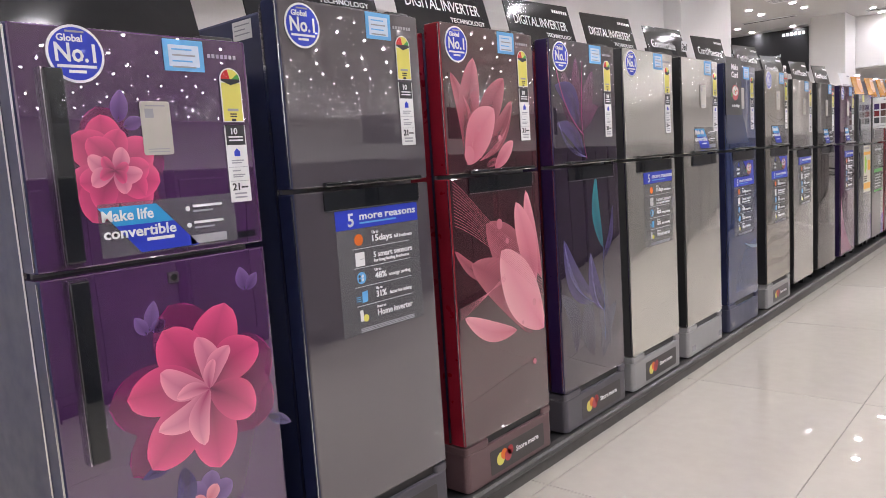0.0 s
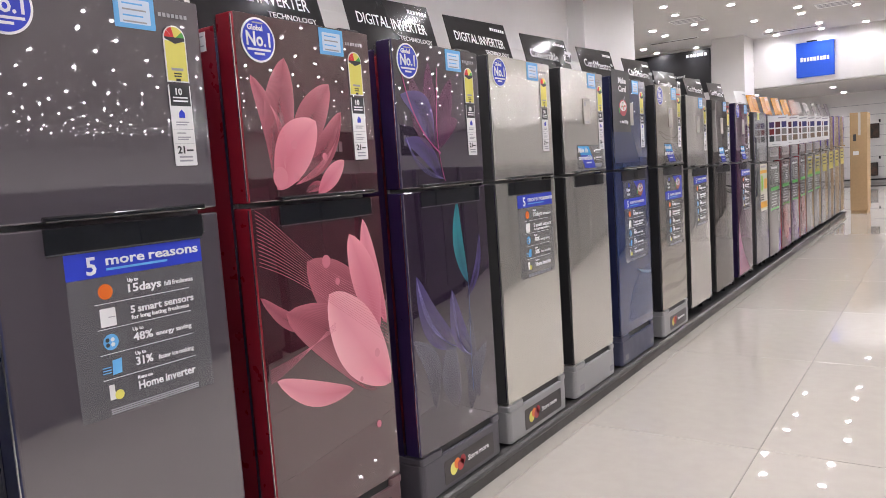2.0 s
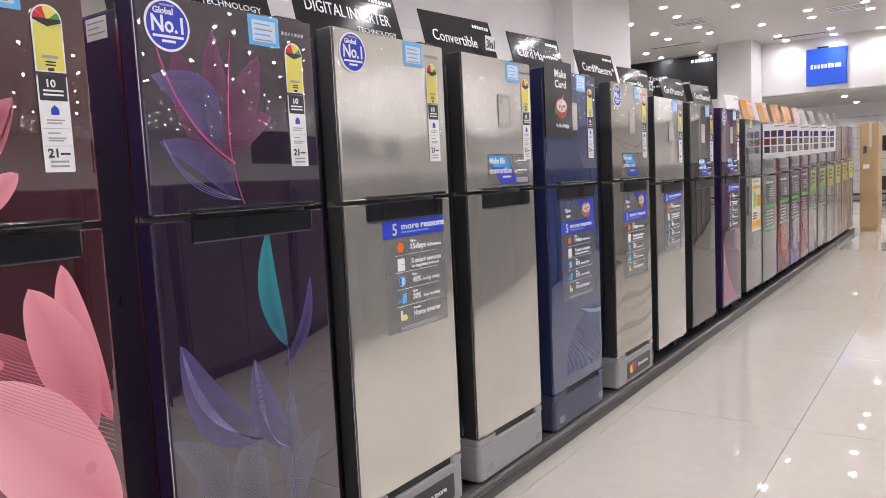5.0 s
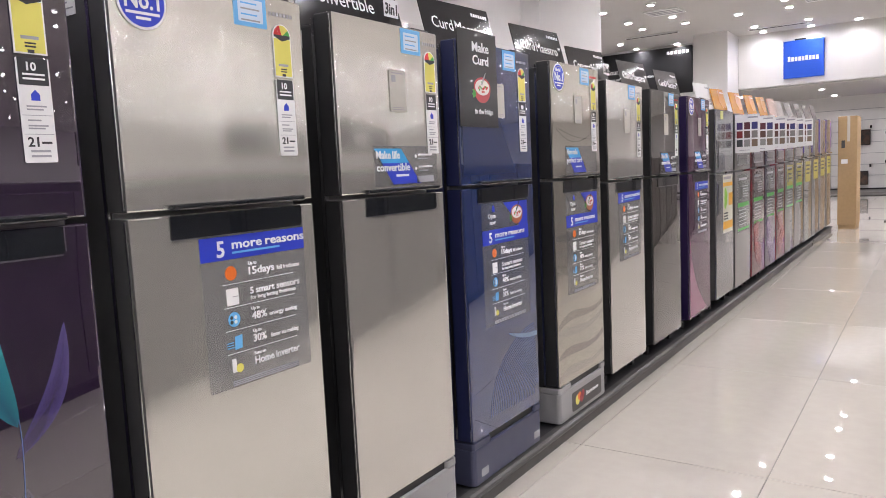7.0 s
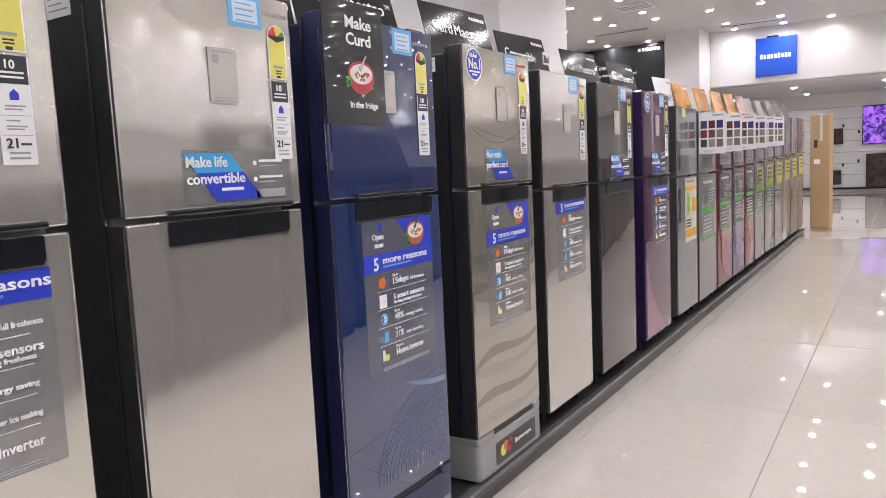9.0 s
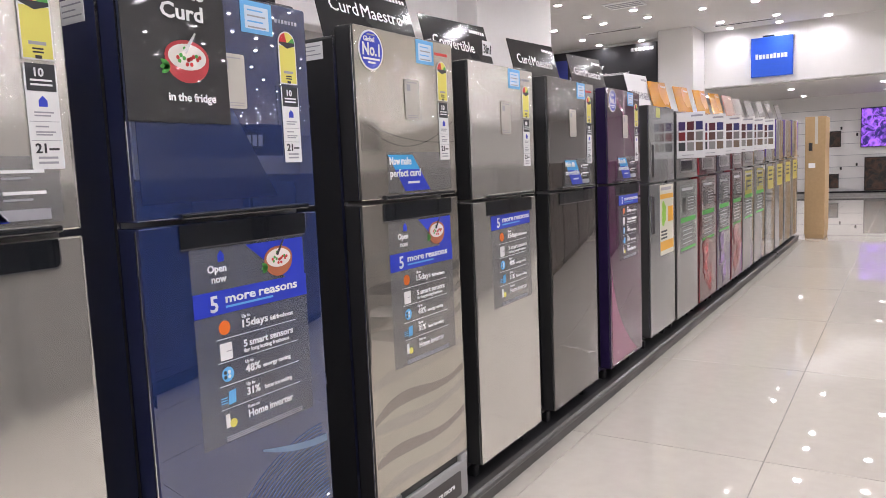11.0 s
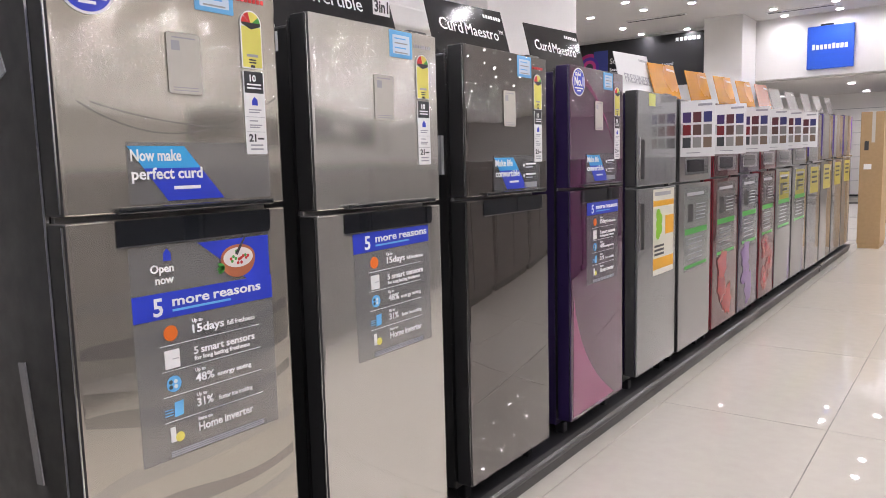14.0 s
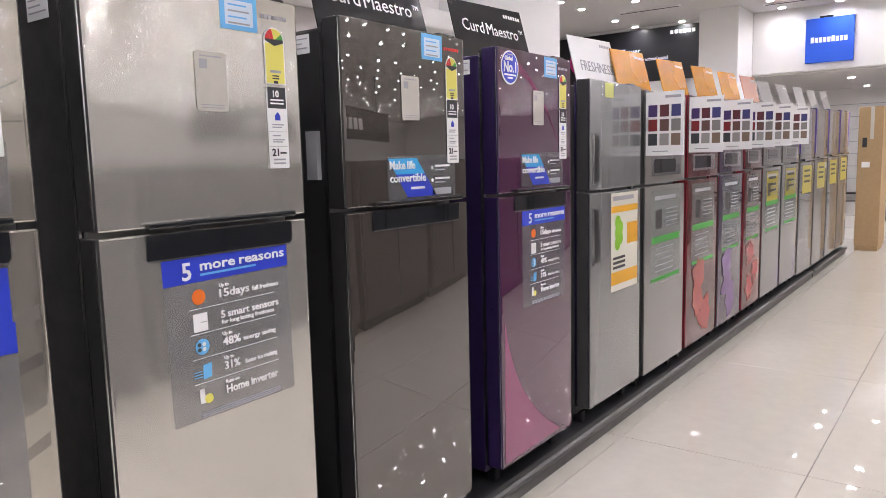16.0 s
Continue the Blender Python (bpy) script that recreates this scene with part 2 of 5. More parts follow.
def setting(name, bm, material, label):
    return tagged(link(name, bm, material), label, "", "", "structure")


floor = setting("floor", box(-10, -6, -0.15, 34, 50, -0.004), GROUT, "polished cream tile floor with thin grey joints")
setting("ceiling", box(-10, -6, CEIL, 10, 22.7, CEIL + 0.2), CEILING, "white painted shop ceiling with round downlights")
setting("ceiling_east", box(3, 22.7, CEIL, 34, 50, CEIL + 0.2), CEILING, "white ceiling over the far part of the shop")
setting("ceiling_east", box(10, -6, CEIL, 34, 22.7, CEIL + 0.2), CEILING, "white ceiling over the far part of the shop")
setting("wall_north_east", box(3, 50, 0, 34, 50.3, CEIL), WHITE_WALL, "white painted wall at the far side of the shop")
setting("wall_bay", box(3, 22.5, 0, 3.2, 50, CEIL), WHITE_WALL, "white wall beside the television bay")
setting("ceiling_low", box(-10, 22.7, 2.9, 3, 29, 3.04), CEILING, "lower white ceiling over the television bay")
setting("wall_west", box(-5.9, -6, 0, -5.35, 11.95, CEIL), WHITE_WALL, "white painted wall behind the refrigerators")
setting("wall_ledge", box(-5.35, -6, 2.62, -5.12, 11.9, 2.82, 0.02), WHITE_WALL, "white painted ledge along the wall")
setting("wall_far_west", box(-10, 14.2, 0, -9.7, 29, CEIL), WHITE_WALL, "white painted side wall")
setting("wall_east", box(34, -6, 0, 34.3, 50, CEIL), WHITE_WALL, "white painted wall across the shop")
setting("wall_south", box(-5.35, -6.3, 0, 34, -6, CEIL), WHITE_WALL, "white painted wall behind the aisle")
setting("wall_north", box(-10, 28.0, 0, 3, 28.3, 2.9), WHITE_WALL, "white slatted television wall at the far end")
setting("wall_fascia", box(-4.7, 22.5, 2.94, 3, 22.7, CEIL), WHITE_WALL, "white fascia above the television bay")
setting("column", box(-6.1, 11.95, 0, -5.06, 14.2, CEIL, 0.01), WHITE_WALL, "white square column at the end of the wall")
setting("column", box(-5.5, 21.35, 0, -4.7, 22.5, CEIL, 0.01), WHITE_WALL, "white square column beside the fascia")
setting("wall_north_west", box(-9.7, 22.4, 0, -5.5, 22.7, CEIL), WHITE_WALL, "white wall behind the black banner")

# floor tiles
TW, TL, TX, TY = 0.77, 1.47, -1.77, 4.02


def tile_bm(x, y, bm=None):
    bm = bm or bmesh.new()
    g, b = 0.0012, 0.0012
    low = [bm.verts.new((x + a, y + c, -0.005)) for a, c in ((g, g), (TW - g, g), (TW - g, TL - g), (g, TL - g))]
    top = [bm.verts.new((x + a, y + c, 0.0)) for a, c in ((g + b, g + b), (TW - g - b, g + b), (TW - g - b, TL - g - b), (g + b, TL - g - b))]
    bm.faces.new(top)
    for i in range(4):
        k = (i + 1) % 4
        bm.faces.new((low[i], low[k], top[k], top[i]))
    return bm


# plinth under the refrigerators
def rail(y0, y1):
    p = thing("display_plinth", -1.835, y0, 0, "long low black laminate display plinth with grey edge", "plinth")
    part("platform", box(-0.95, 0, 0, -0.03, y1 - y0, 0.075), PLINTH, p)
    bm = bmesh.new()
    prof = [(-0.035, 0.0), (-0.012, 0.0), (-0.012, 0.045), (0.0, 0.05), (0.006, 0.06), (0.004, 0.072), (-0.006, 0.08), (-0.035, 0.08)]
    a = [bm.verts.new((x, 0, z)) for x, z in prof]
    b = [bm.verts.new((x, y1 - y0, z)) for x, z in prof]
    bm.faces.new(a)
    bm.faces.new(b[::-1])
    for i in range(len(prof)):
        k = (i + 1) % len(prof)
        bm.faces.new((a[i], a[k], b[k], b[i]))
    part("edge_trim", bm, NOSE, p, "worn grey rounded edge")
    return p


rail(-1.2, 13.42)
rail(13.47, 15.6)

# ---- stickers, as parts of a refrigerator ----


def bars(parent, name, y0, y1, z, h, x, material, n=1, gap=0.006):
    for i in range(n):
        part(name, plate([(y0, z - i * gap - h), (y1, z - i * gap - h), (y1, z - i * gap), (y0, z - i * gap)], x, 0.0004), material, parent)


def round_badge(f, cy, cz, r=0.058):
    s = part("round_badge", plate(disc(cy, cz, r, 40), 0.0005), INK, f, "round blue and white number one badge")
    part("badge_face", plate(disc(cy, cz, r * 0.91, 40), 0.0018, 0.0004), BLUE, s)
    words("No.1", cy - r * 0.72, cz - r * 0.26, r * 0.62, 0.0024, s, width=r * 1.4, bold=0.02)
    words("Global", cy - r * 0.62, cz + r * 0.42, r * 0.24, 0.0024, s)
    bars(s, "small_print", cy - r * 0.68, cy + r * 0.68, cz - r * 0.38, r * 0.1, 0.0022, INK)
    bars(s, "small_print", cy - r * 0.3, cy + r * 0.3, cz - r * 0.56, r * 0.1, 0.0022, INK)
    bars(s, "small_print", cy - r * 0.3, cy + r * 0.35, cz + r * 0.8, r * 0.07, 0.0022, GREYINK)
    s.location.x = 0.0015


def price_tag(f, y0, z0, w=0.10, h=0.075):
    s = part("price_tag", plate(rrect(y0, z0, y0 + w, z0 + h, 0.002), 0.0005), PALEBLUE, f, "pale blue printed tag")
    part("tag_face", plate(rrect(y0 + 0.012, z0 + 0.01, y0 + w - 0.012, z0 + h - 0.012, 0.002), 0.0018, 0.0004), TAGWHITE, s)
    for i in range(4):
        bars(s, "small_print", y0 + 0.02, y0 + w - 0.03 + 0.008 * (i % 2), z0 + h - 0.02 - i * 0.013, 0.0035, 0.0023, GREYINK if i % 2 else PALEBLUE)


def energy_label(f, y0, z1, w=0.060, h=0.325):
    """The tall label strip: dial and yellow table above, black badge and white table below."""
    z0 = z1 - h
    s = part("energy_label", plate(rrect(y0, z0, y0 + w, z1 - h * 0.42, 0.003), 0.0005), PAPER, f, "tall white, black and yellow energy label")
    s.location.x = 0.0015
    c = y0 + w / 2
    zy = z1 - h * 0.40
    arch = [(y0, zy), (y0 + w, zy), (y0 + w, z1 - w / 2)] + [(c + w / 2 * math.cos(radians(a)), z1 - w / 2 + w / 2 * math.sin(radians(a))) for a in range(15, 180, 15)] + [(y0, z1 - w / 2)]
    part("label_frame", plate(arch, 0.0005), PAPER, s)
    k = 0.003
    part("yellow_panel", plate([(y0 + k, zy + k), (y0 + w - k, zy + k), (y0 + w - k, z1 - w / 2 - 0.006), (y0 + k, z1 - w / 2 - 0.006)], 0.0018, 0.0004), YELLOW, s)
    for a0, m in ((5, GREEN), (38, YELLOW), (70, YELLOW), (105, RED), (140, RED)):
        wedge = [(c, z1 - w / 2)] + [(c + (w / 2 - k) * math.cos(radians(a0 + d)), z1 - w / 2 + (w / 2 - k) * math.sin(radians(a0 + d))) for d in (0, 11, 22, 33)]
        part("dial_wedge", plate(wedge, 0.0018, 0.0004), m, s)
    part("dial_band", plate([(y0 + k, z1 - w * 0.52), (c, z1 - w * 0.70), (y0 + w - k, z1 - w * 0.56), (y0 + w - k, z1 - w * 0.45), (y0 + k, z1 - w * 0.45)], 0.0024, 0.0004), DARKINK, s)
    bars(s, "small_print", y0 + 0.014, y0 + w - 0.014, z1 - h * 0.3, 0.006, 0.0023, GREYINK)
    bars(s, "small_print", y0 + 0.02, y0 + w - 0.02, z1 - h * 0.335, 0.003, 0.0023, DARKINK, 2, 0.006)
    bars(s, "small_print", c - 0.006, c + 0.006, z1 - h * 0.375, 0.006, 0.0023, DARKINK)
    zb = z1 - h * 0.42
    part("warranty_box", plate([(y0 + k, zb - h * 0.15), (y0 + w - k, zb - h * 0.15), (y0 + w - k, zb), (y0 + k, zb)], 0.0018, 0.0004), DARKINK, s)
    words("10", c - 0.012, zb - h * 0.07, 0.015, 0.0024, s, bold=0.02)
    bars(s, "small_print", c - 0.02, c + 0.02, zb - h * 0.085, 0.0035, 0.0023, INK, 2, 0.008)
    part("house_mark", plate([(c - 0.008, zb - h * 0.235), (c + 0.008, zb - h * 0.235), (c + 0.008, zb - h * 0.2), (c, zb - h * 0.175), (c - 0.008, zb - h * 0.2)], 0.0018, 0.0004), BLUE, s)
    for i, q in enumerate((0.262, 0.28, 0.34, 0.37, 0.385)):
        bars(s, "small_print", y0 + 0.012, y0 + w - 0.012 - 0.006 * (i % 3), zb - h * q, 0.0028, 0.0018, GREYINK)
    bars(s, "rule_line", y0 + k, y0 + w - k, zb - h * 0.315, 0.001, 0.0018, GREYINK)
    bars(s, "rule_line", y0 + k, y0 + w - k, zb - h * 0.42, 0.001, 0.0018, GREYINK)
    words("21", c - 0.022, zb - h * 0.49, 0.017, 0.002, s, DARKINK)
    bars(s, "small_print", c + 0.003, c + 0.022, zb - h * 0.463, 0.004, 0.0018, DARKINK)
    bars(s, "small_print", y0 + 0.012, y0 + w - 0.012, zb - h * 0.51, 0.004, 0.0018, GREYINK, 2, 0.009)


def info_card(f, y0, z0, w=0.08, h=0.125):
    s = part("info_card", plate(rrect(y0, z0, y0 + w, z0 + h, 0.006), 0.0005), BEIGE, f, "small beige printed information card")
    s.location.x = 0.0015
    bars(s, "small_print", y0 + 0.012, y0 + w - 0.012, z0 + h - 0.008, 0.003, 0.0018, GREYINK)
    part("code_square", plate([(y0 + 0.01, z0 + h - 0.036), (y0 + 0.03, z0 + h - 0.036), (y0 + 0.03, z0 + h - 0.016), (y0 + 0.01, z0 + h - 0.016)], 0.0018, 0.0004), GREYINK, s)
    bars(s, "small_print", y0 + 0.01, y0 + w - 0.01, z0 + 0.014, 0.002, 0.0018, GREYINK, 2, 0.006)


def slogan(f, y0, z0, first, second, small, w=0.34, h=0.125, detail=True):
    """A clear sticker with a slanted blue ribbon and two lines of white lettering."""
    s = part("slogan_sticker", plate(rrect(y0, z0, y0 + w, z0 + h, 0.004), 0.0004, 0.0006), FILM, f, "clear sticker with slanted blue ribbon slogan")
    s.location.x = 0.0015
    rib = [(y0 + 0.085, z0 + 0.004), (y0 + 0.225, z0 + 0.004), (y0 + 0.13, z0 + h - 0.008), (y0 + 0.0, z0 + h - 0.008)]
    lerp = lambda a, b, t: (a[0] + (b[0] - a[0]) * t, a[1] + (b[1] - a[1]) * t)
    part("ribbon", plate([rib[0], rib[1], lerp(rib[1], rib[2], 0.6), lerp(rib[0], rib[3], 0.6)], 0.0012, 0.0004), BLUE, s)
    part("ribbon_top", plate([lerp(rib[0], rib[3], 0.6), lerp(rib[1], rib[2], 0.6), rib[2], rib[3]], 0.0012, 0.0004), CYAN, s)
    words(first, y0 + 0.006, z0 + h - 0.038, 0.023, 0.0018, s, width=0.115)
    words(second, y0 + 0.006, z0 + h - 0.075, 0.023, 0.0018, s, width=0.165)
    bars(s, "small_print", y0 + 0.1, y0 + 0.165, z0 + 0.034, 0.007, 0.0018, INK)
    if detail:
        for q in (0.088, 0.05):
            part("small_mark", plate(disc(y0 + 0.205, z0 + q, 0.006, 12), 0.0012, 0.0004), INK, s)
            bars(s, "small_print", y0 + 0.218, y0 + 0.295, z0 + q + 0.008, 0.006, 0.0012, INK)
            bars(s, "small_print", y0 + 0.218, y0 + 0.27, z0 + q - 0.005, 0.004, 0.0012, GREYINK)
        part("pale_patch", plate([(y0 + 0.205, z0 + 0.006), (y0 + 0.3, z0 + 0.006), (y0 + 0.3, z0 + 0.026), (y0 + 0.205, z0 + 0.026)], 0.0012, 0.0004), GREYINK, s)


def bowl(parent, cy, cz, r, rim, x):
    """A printed bowl of curd with berries and mint beside it."""
    b = part("bowl_picture", plate([(cy + r * math.cos(radians(a)), cz + r * 0.85 * math.sin(radians(a))) for a in range(180, 361, 12)], x, 0.0004), rim, parent)
    part("bowl_rim", plate(disc(cy, cz + r * 0.1, r, 24, 0.62), x + 0.0005, 0.0004), rim, parent)
    part("curd", plate(disc(cy, cz + r * 0.1, r * 0.86, 24, 0.56), x + 0.001, 0.0004), CURD, parent)
    rng = random.Random(5)
    for i in range(14):
        a, q = rng.uniform(0, 6.28), r * 0.6 * math.sqrt(rng.random())
        part("berry", plate(disc(cy + q * math.cos(a), cz + r * 0.12 + 0.5 * q * math.sin(a), r * 0.08, 8), x + 0.0015, 0.0003), RED if i % 3 else GREEN, parent)
    part("spoon", plate([(cy - r * 0.2, cz + r * 0.3), (cy - r * 0.05, cz + r * 0.2), (cy + r * 0.45, cz + r * 1.0), (cy + r * 0.38, cz + r * 1.02)], x + 0.0019, 0.0003), CHROME, parent)
    for a in (150, 185, 215):
        part("mint_leaf", petal(cy - r * 0.8, cz - r * 0.3, a, r * 0.45, r * 0.22, x + 0.001), GREEN, parent)
    return b


def reasons(f, y0, z1, w=0.36, curd=False, percent="31%", tilt=0.0):
    """The clear sheet that lists five reasons under a blue band, with a picture above it on some."""
    top = 0.10 if curd else 0.0
    h = 0.36 + top
    z0 = z1 - h
    s = part("feature_sheet", plate(rrect(y0, z0, y0 + w, z1, 0.004), 0.0004, 0.0006), FILM, f, "clear sheet of printed features under a blue band")
    x = 0.0012
    if curd:
        part("blue_corner", plate([(y0 + w * 0.45, z1 - 0.004), (y0 + w - 0.004, z1 - 0.004), (y0 + w - 0.004, z1 - top), (y0 + w * 0.8, z1 - top)], x, 0.0003), BLUE, s)
        bowl(s, y0 + w * 0.74, z1 - 0.052, 0.048, CLAYBOWL, x + 0.0006)
        words("Open", y0 + 0.045, z1 - 0.057, 0.017, x, s)
        words("now", y0 + 0.055, z1 - 0.081, 0.017, x, s)
        part("drop_mark", plate([(y0 + 0.077, z1 - 0.034), (y0 + 0.095, z1 - 0.034), (y0 + 0.095, z1 - 0.018), (y0 + 0.086, z1 - 0.008), (y0 + 0.077, z1 - 0.018)], x, 0.0003), BLUE, s)
    zt = z1 - top
    part("blue_band", plate([(y0, zt - 0.055), (y0 + w, zt - 0.055), (y0 + w, zt), (y0, zt)], x, 0.0004), BLUE, s)
    words("5", y0 + 0.045, zt - 0.047, 0.037, x + 0.0006, s)
    words("more reasons", y0 + 0.09, zt - 0.031, 0.021, x + 0.0006, s, width=0.235)
    bars(s, "small_print", y0 + 0.09, y0 + 0.24, zt - 0.038, 0.005, x + 0.0006, PALEBLUE)
    lines = (("15days", "full freshness", 0), ("5 smart sensors", "", 1), ("48%", "energy saving", 0), (percent, "faster ice making", 0), ("Home inverter", "", 2))
    for i, (big, small, kind) in enumerate(lines):
        zl = zt - 0.068 - i * 0.055
        ym = y0 + 0.135
        if kind == 1:
            words(big, ym, zl - 0.022, 0.016, x, s, width=0.165)
            words("for long lasting freshness", ym, zl - 0.036, 0.0095, x, s, width=0.15)
        else:
            words("Up to" if kind == 0 else "Runs on", ym, zl - 0.007, 0.008, x, s)
            words(big, ym, zl - 0.03, 0.018, x, s, width={"15days": 0.082, "48%": 0.048, "Home inverter": 0.15}.get(big, 0.042))
            if small:
                words(small, ym + {"15days": 0.09}.get(big, 0.056), zl - 0.03, 0.0105, x, s, width={"15days": 0.078}.get(big, 0.095))
        if i < 4:
            bars(s, "rule_line", y0 + 0.055, y0 + w - 0.045, zl - 0.045, 0.0012, x, INK)
        c, q = y0 + 0.082, zl - 0.02
        if i == 0:
            part("tomato_icon", plate(disc(c, q, 0.017, 16), x, 0.0004), ORANGE, s)
        elif i == 1:
            part("fridge_icon", plate(rrect(c - 0.018, q - 0.021, c + 0.018, q + 0.019, 0.002), x, 0.0004), PAPER, s)
            bars(s, "icon_line", c, c + 0.016, q, 0.002, x + 0.0005, GREYINK)
        elif i == 2:
            part("globe_icon", plate(disc(c, q, 0.018, 12), x, 0.0004), PALEBLUE, s)
            for k in range(4):
                part("icon_square", plate(disc(c - 0.008 + 0.012 * (k % 2), q - 0.006 + 0.011 * (k // 2), 0.005, 6), x + 0.0005, 0.0003), PAPER if k % 2 else DARKINK, s)
        elif i == 3:
            part("ice_icon", plate([(c - 0.004, q - 0.018), (c + 0.018, q - 0.016), (c + 0.02, q + 0.016), (c - 0.002, q + 0.014)], x, 0.0004), PALEBLUE, s)
            bars(s, "icon_line", c - 0.026, c - 0.006, q + 0.002, 0.002, x, PALEBLUE, 3, 0.006)
        else:
            part("house_icon", plate([(c - 0.016, q - 0.016), (c - 0.002, q - 0.016), (c - 0.004, q + 0.017), (c - 0.016, q + 0.017)], x, 0.0004), PAPER, s)
            part("meter_icon", plate(disc(c + 0.006, q - 0.008, 0.011, 12), x + 0.0005, 0.0004), YELLOW, s)
    bars(s, "small_print", y0 + 0.065, y0 + w - 0.045, z0 + 0.016, 0.003, x, GREYINK, 3, 0.0045)
    if tilt:
        s.matrix_basis = Matrix.Translation((0, y0, z1)) @ pose(0, 0, 0, tilt, 0, 0) @ Matrix.Translation((0, -y0, -z1))
    return s


def maker_mark(f, y1, z, material):
    """The maker's name as a plain bar of small blocks."""
    for i in range(7):
        bars(f, "maker_mark", y1 - 0.085 + i * 0.0115, y1 - 0.077 + i * 0.0115, z, 0.009, 0.0006, material)


# ---- refrigerators ----
W = 0.535            # width of the first maker's refrigerators


def door_bm(w, z0, z1, thick=0.062, r=0.016, edge=0.004, y0=0.0):
    """A door leaf: flat face, rounded upright edges, softened top and bottom."""
    prof = []
    for cy, a0 in ((y0 + r, 180), (y0 + w - r, 90)):
        for i in range(6):
            a = radians(a0 - 18 * i)
            prof.append((-r + r * math.sin(a), cy + r * math.cos(a)))
    prof += [(-thick, y0 + w), (-thick, y0)]
    bm = bmesh.new()
    rings = []
    for z, ins in ((z0, edge), (z0 + edge * 0.3, edge * 0.3), (z0 + edge, 0), (z1 - edge, 0), (z1 - edge * 0.3, edge * 0.3), (z1, edge)):
        ring = []
        for x, y in prof:
            yy = y + (ins if y < y0 + w / 2 else -ins)
            ring.append(bm.verts.new((x - (ins if x > -thick + 0.001 else 0), yy, z)))
        rings.append(ring)
    n = len(prof)
    for a, b in zip(rings, rings[1:]):
        for i in range(n):
            k = (i + 1) % n
            bm.faces.new((a[i], a[k], b[k], b[i]))
    bm.faces.new(rings[0])
    bm.faces.new(rings[-1])
    return bm


def bow(ob, side_mat, degrees_each_way=3.2):
    """Gives a door's front the slightly convex shading of a bent panel, and its edges the cabinet's paint."""
    me = ob.data
    a = radians(degrees_each_way)
    ys = [v.co.y for v in me.vertices]
    mid = (min(ys) + max(ys)) / 2
    big = max(me.polygons, key=lambda p: p.area * (p.normal.x > 0.99))
    big.use_smooth = True
    normals = [(0.0, 0.0, 0.0)] * len(me.loops)
    for li in big.loop_indices:
        side = 1 if me.vertices[me.loops[li].vertex_index].co.y > mid else -1
        normals[li] = (math.cos(a), side * math.sin(a), 0.0)
    me.materials.append(side_mat)
    for p in me.polygons:
        if abs(p.normal.y) > 0.55 or p.normal.x < -0.5:
            p.material_index = 1
    me.normals_split_custom_set(normals)
    return ob


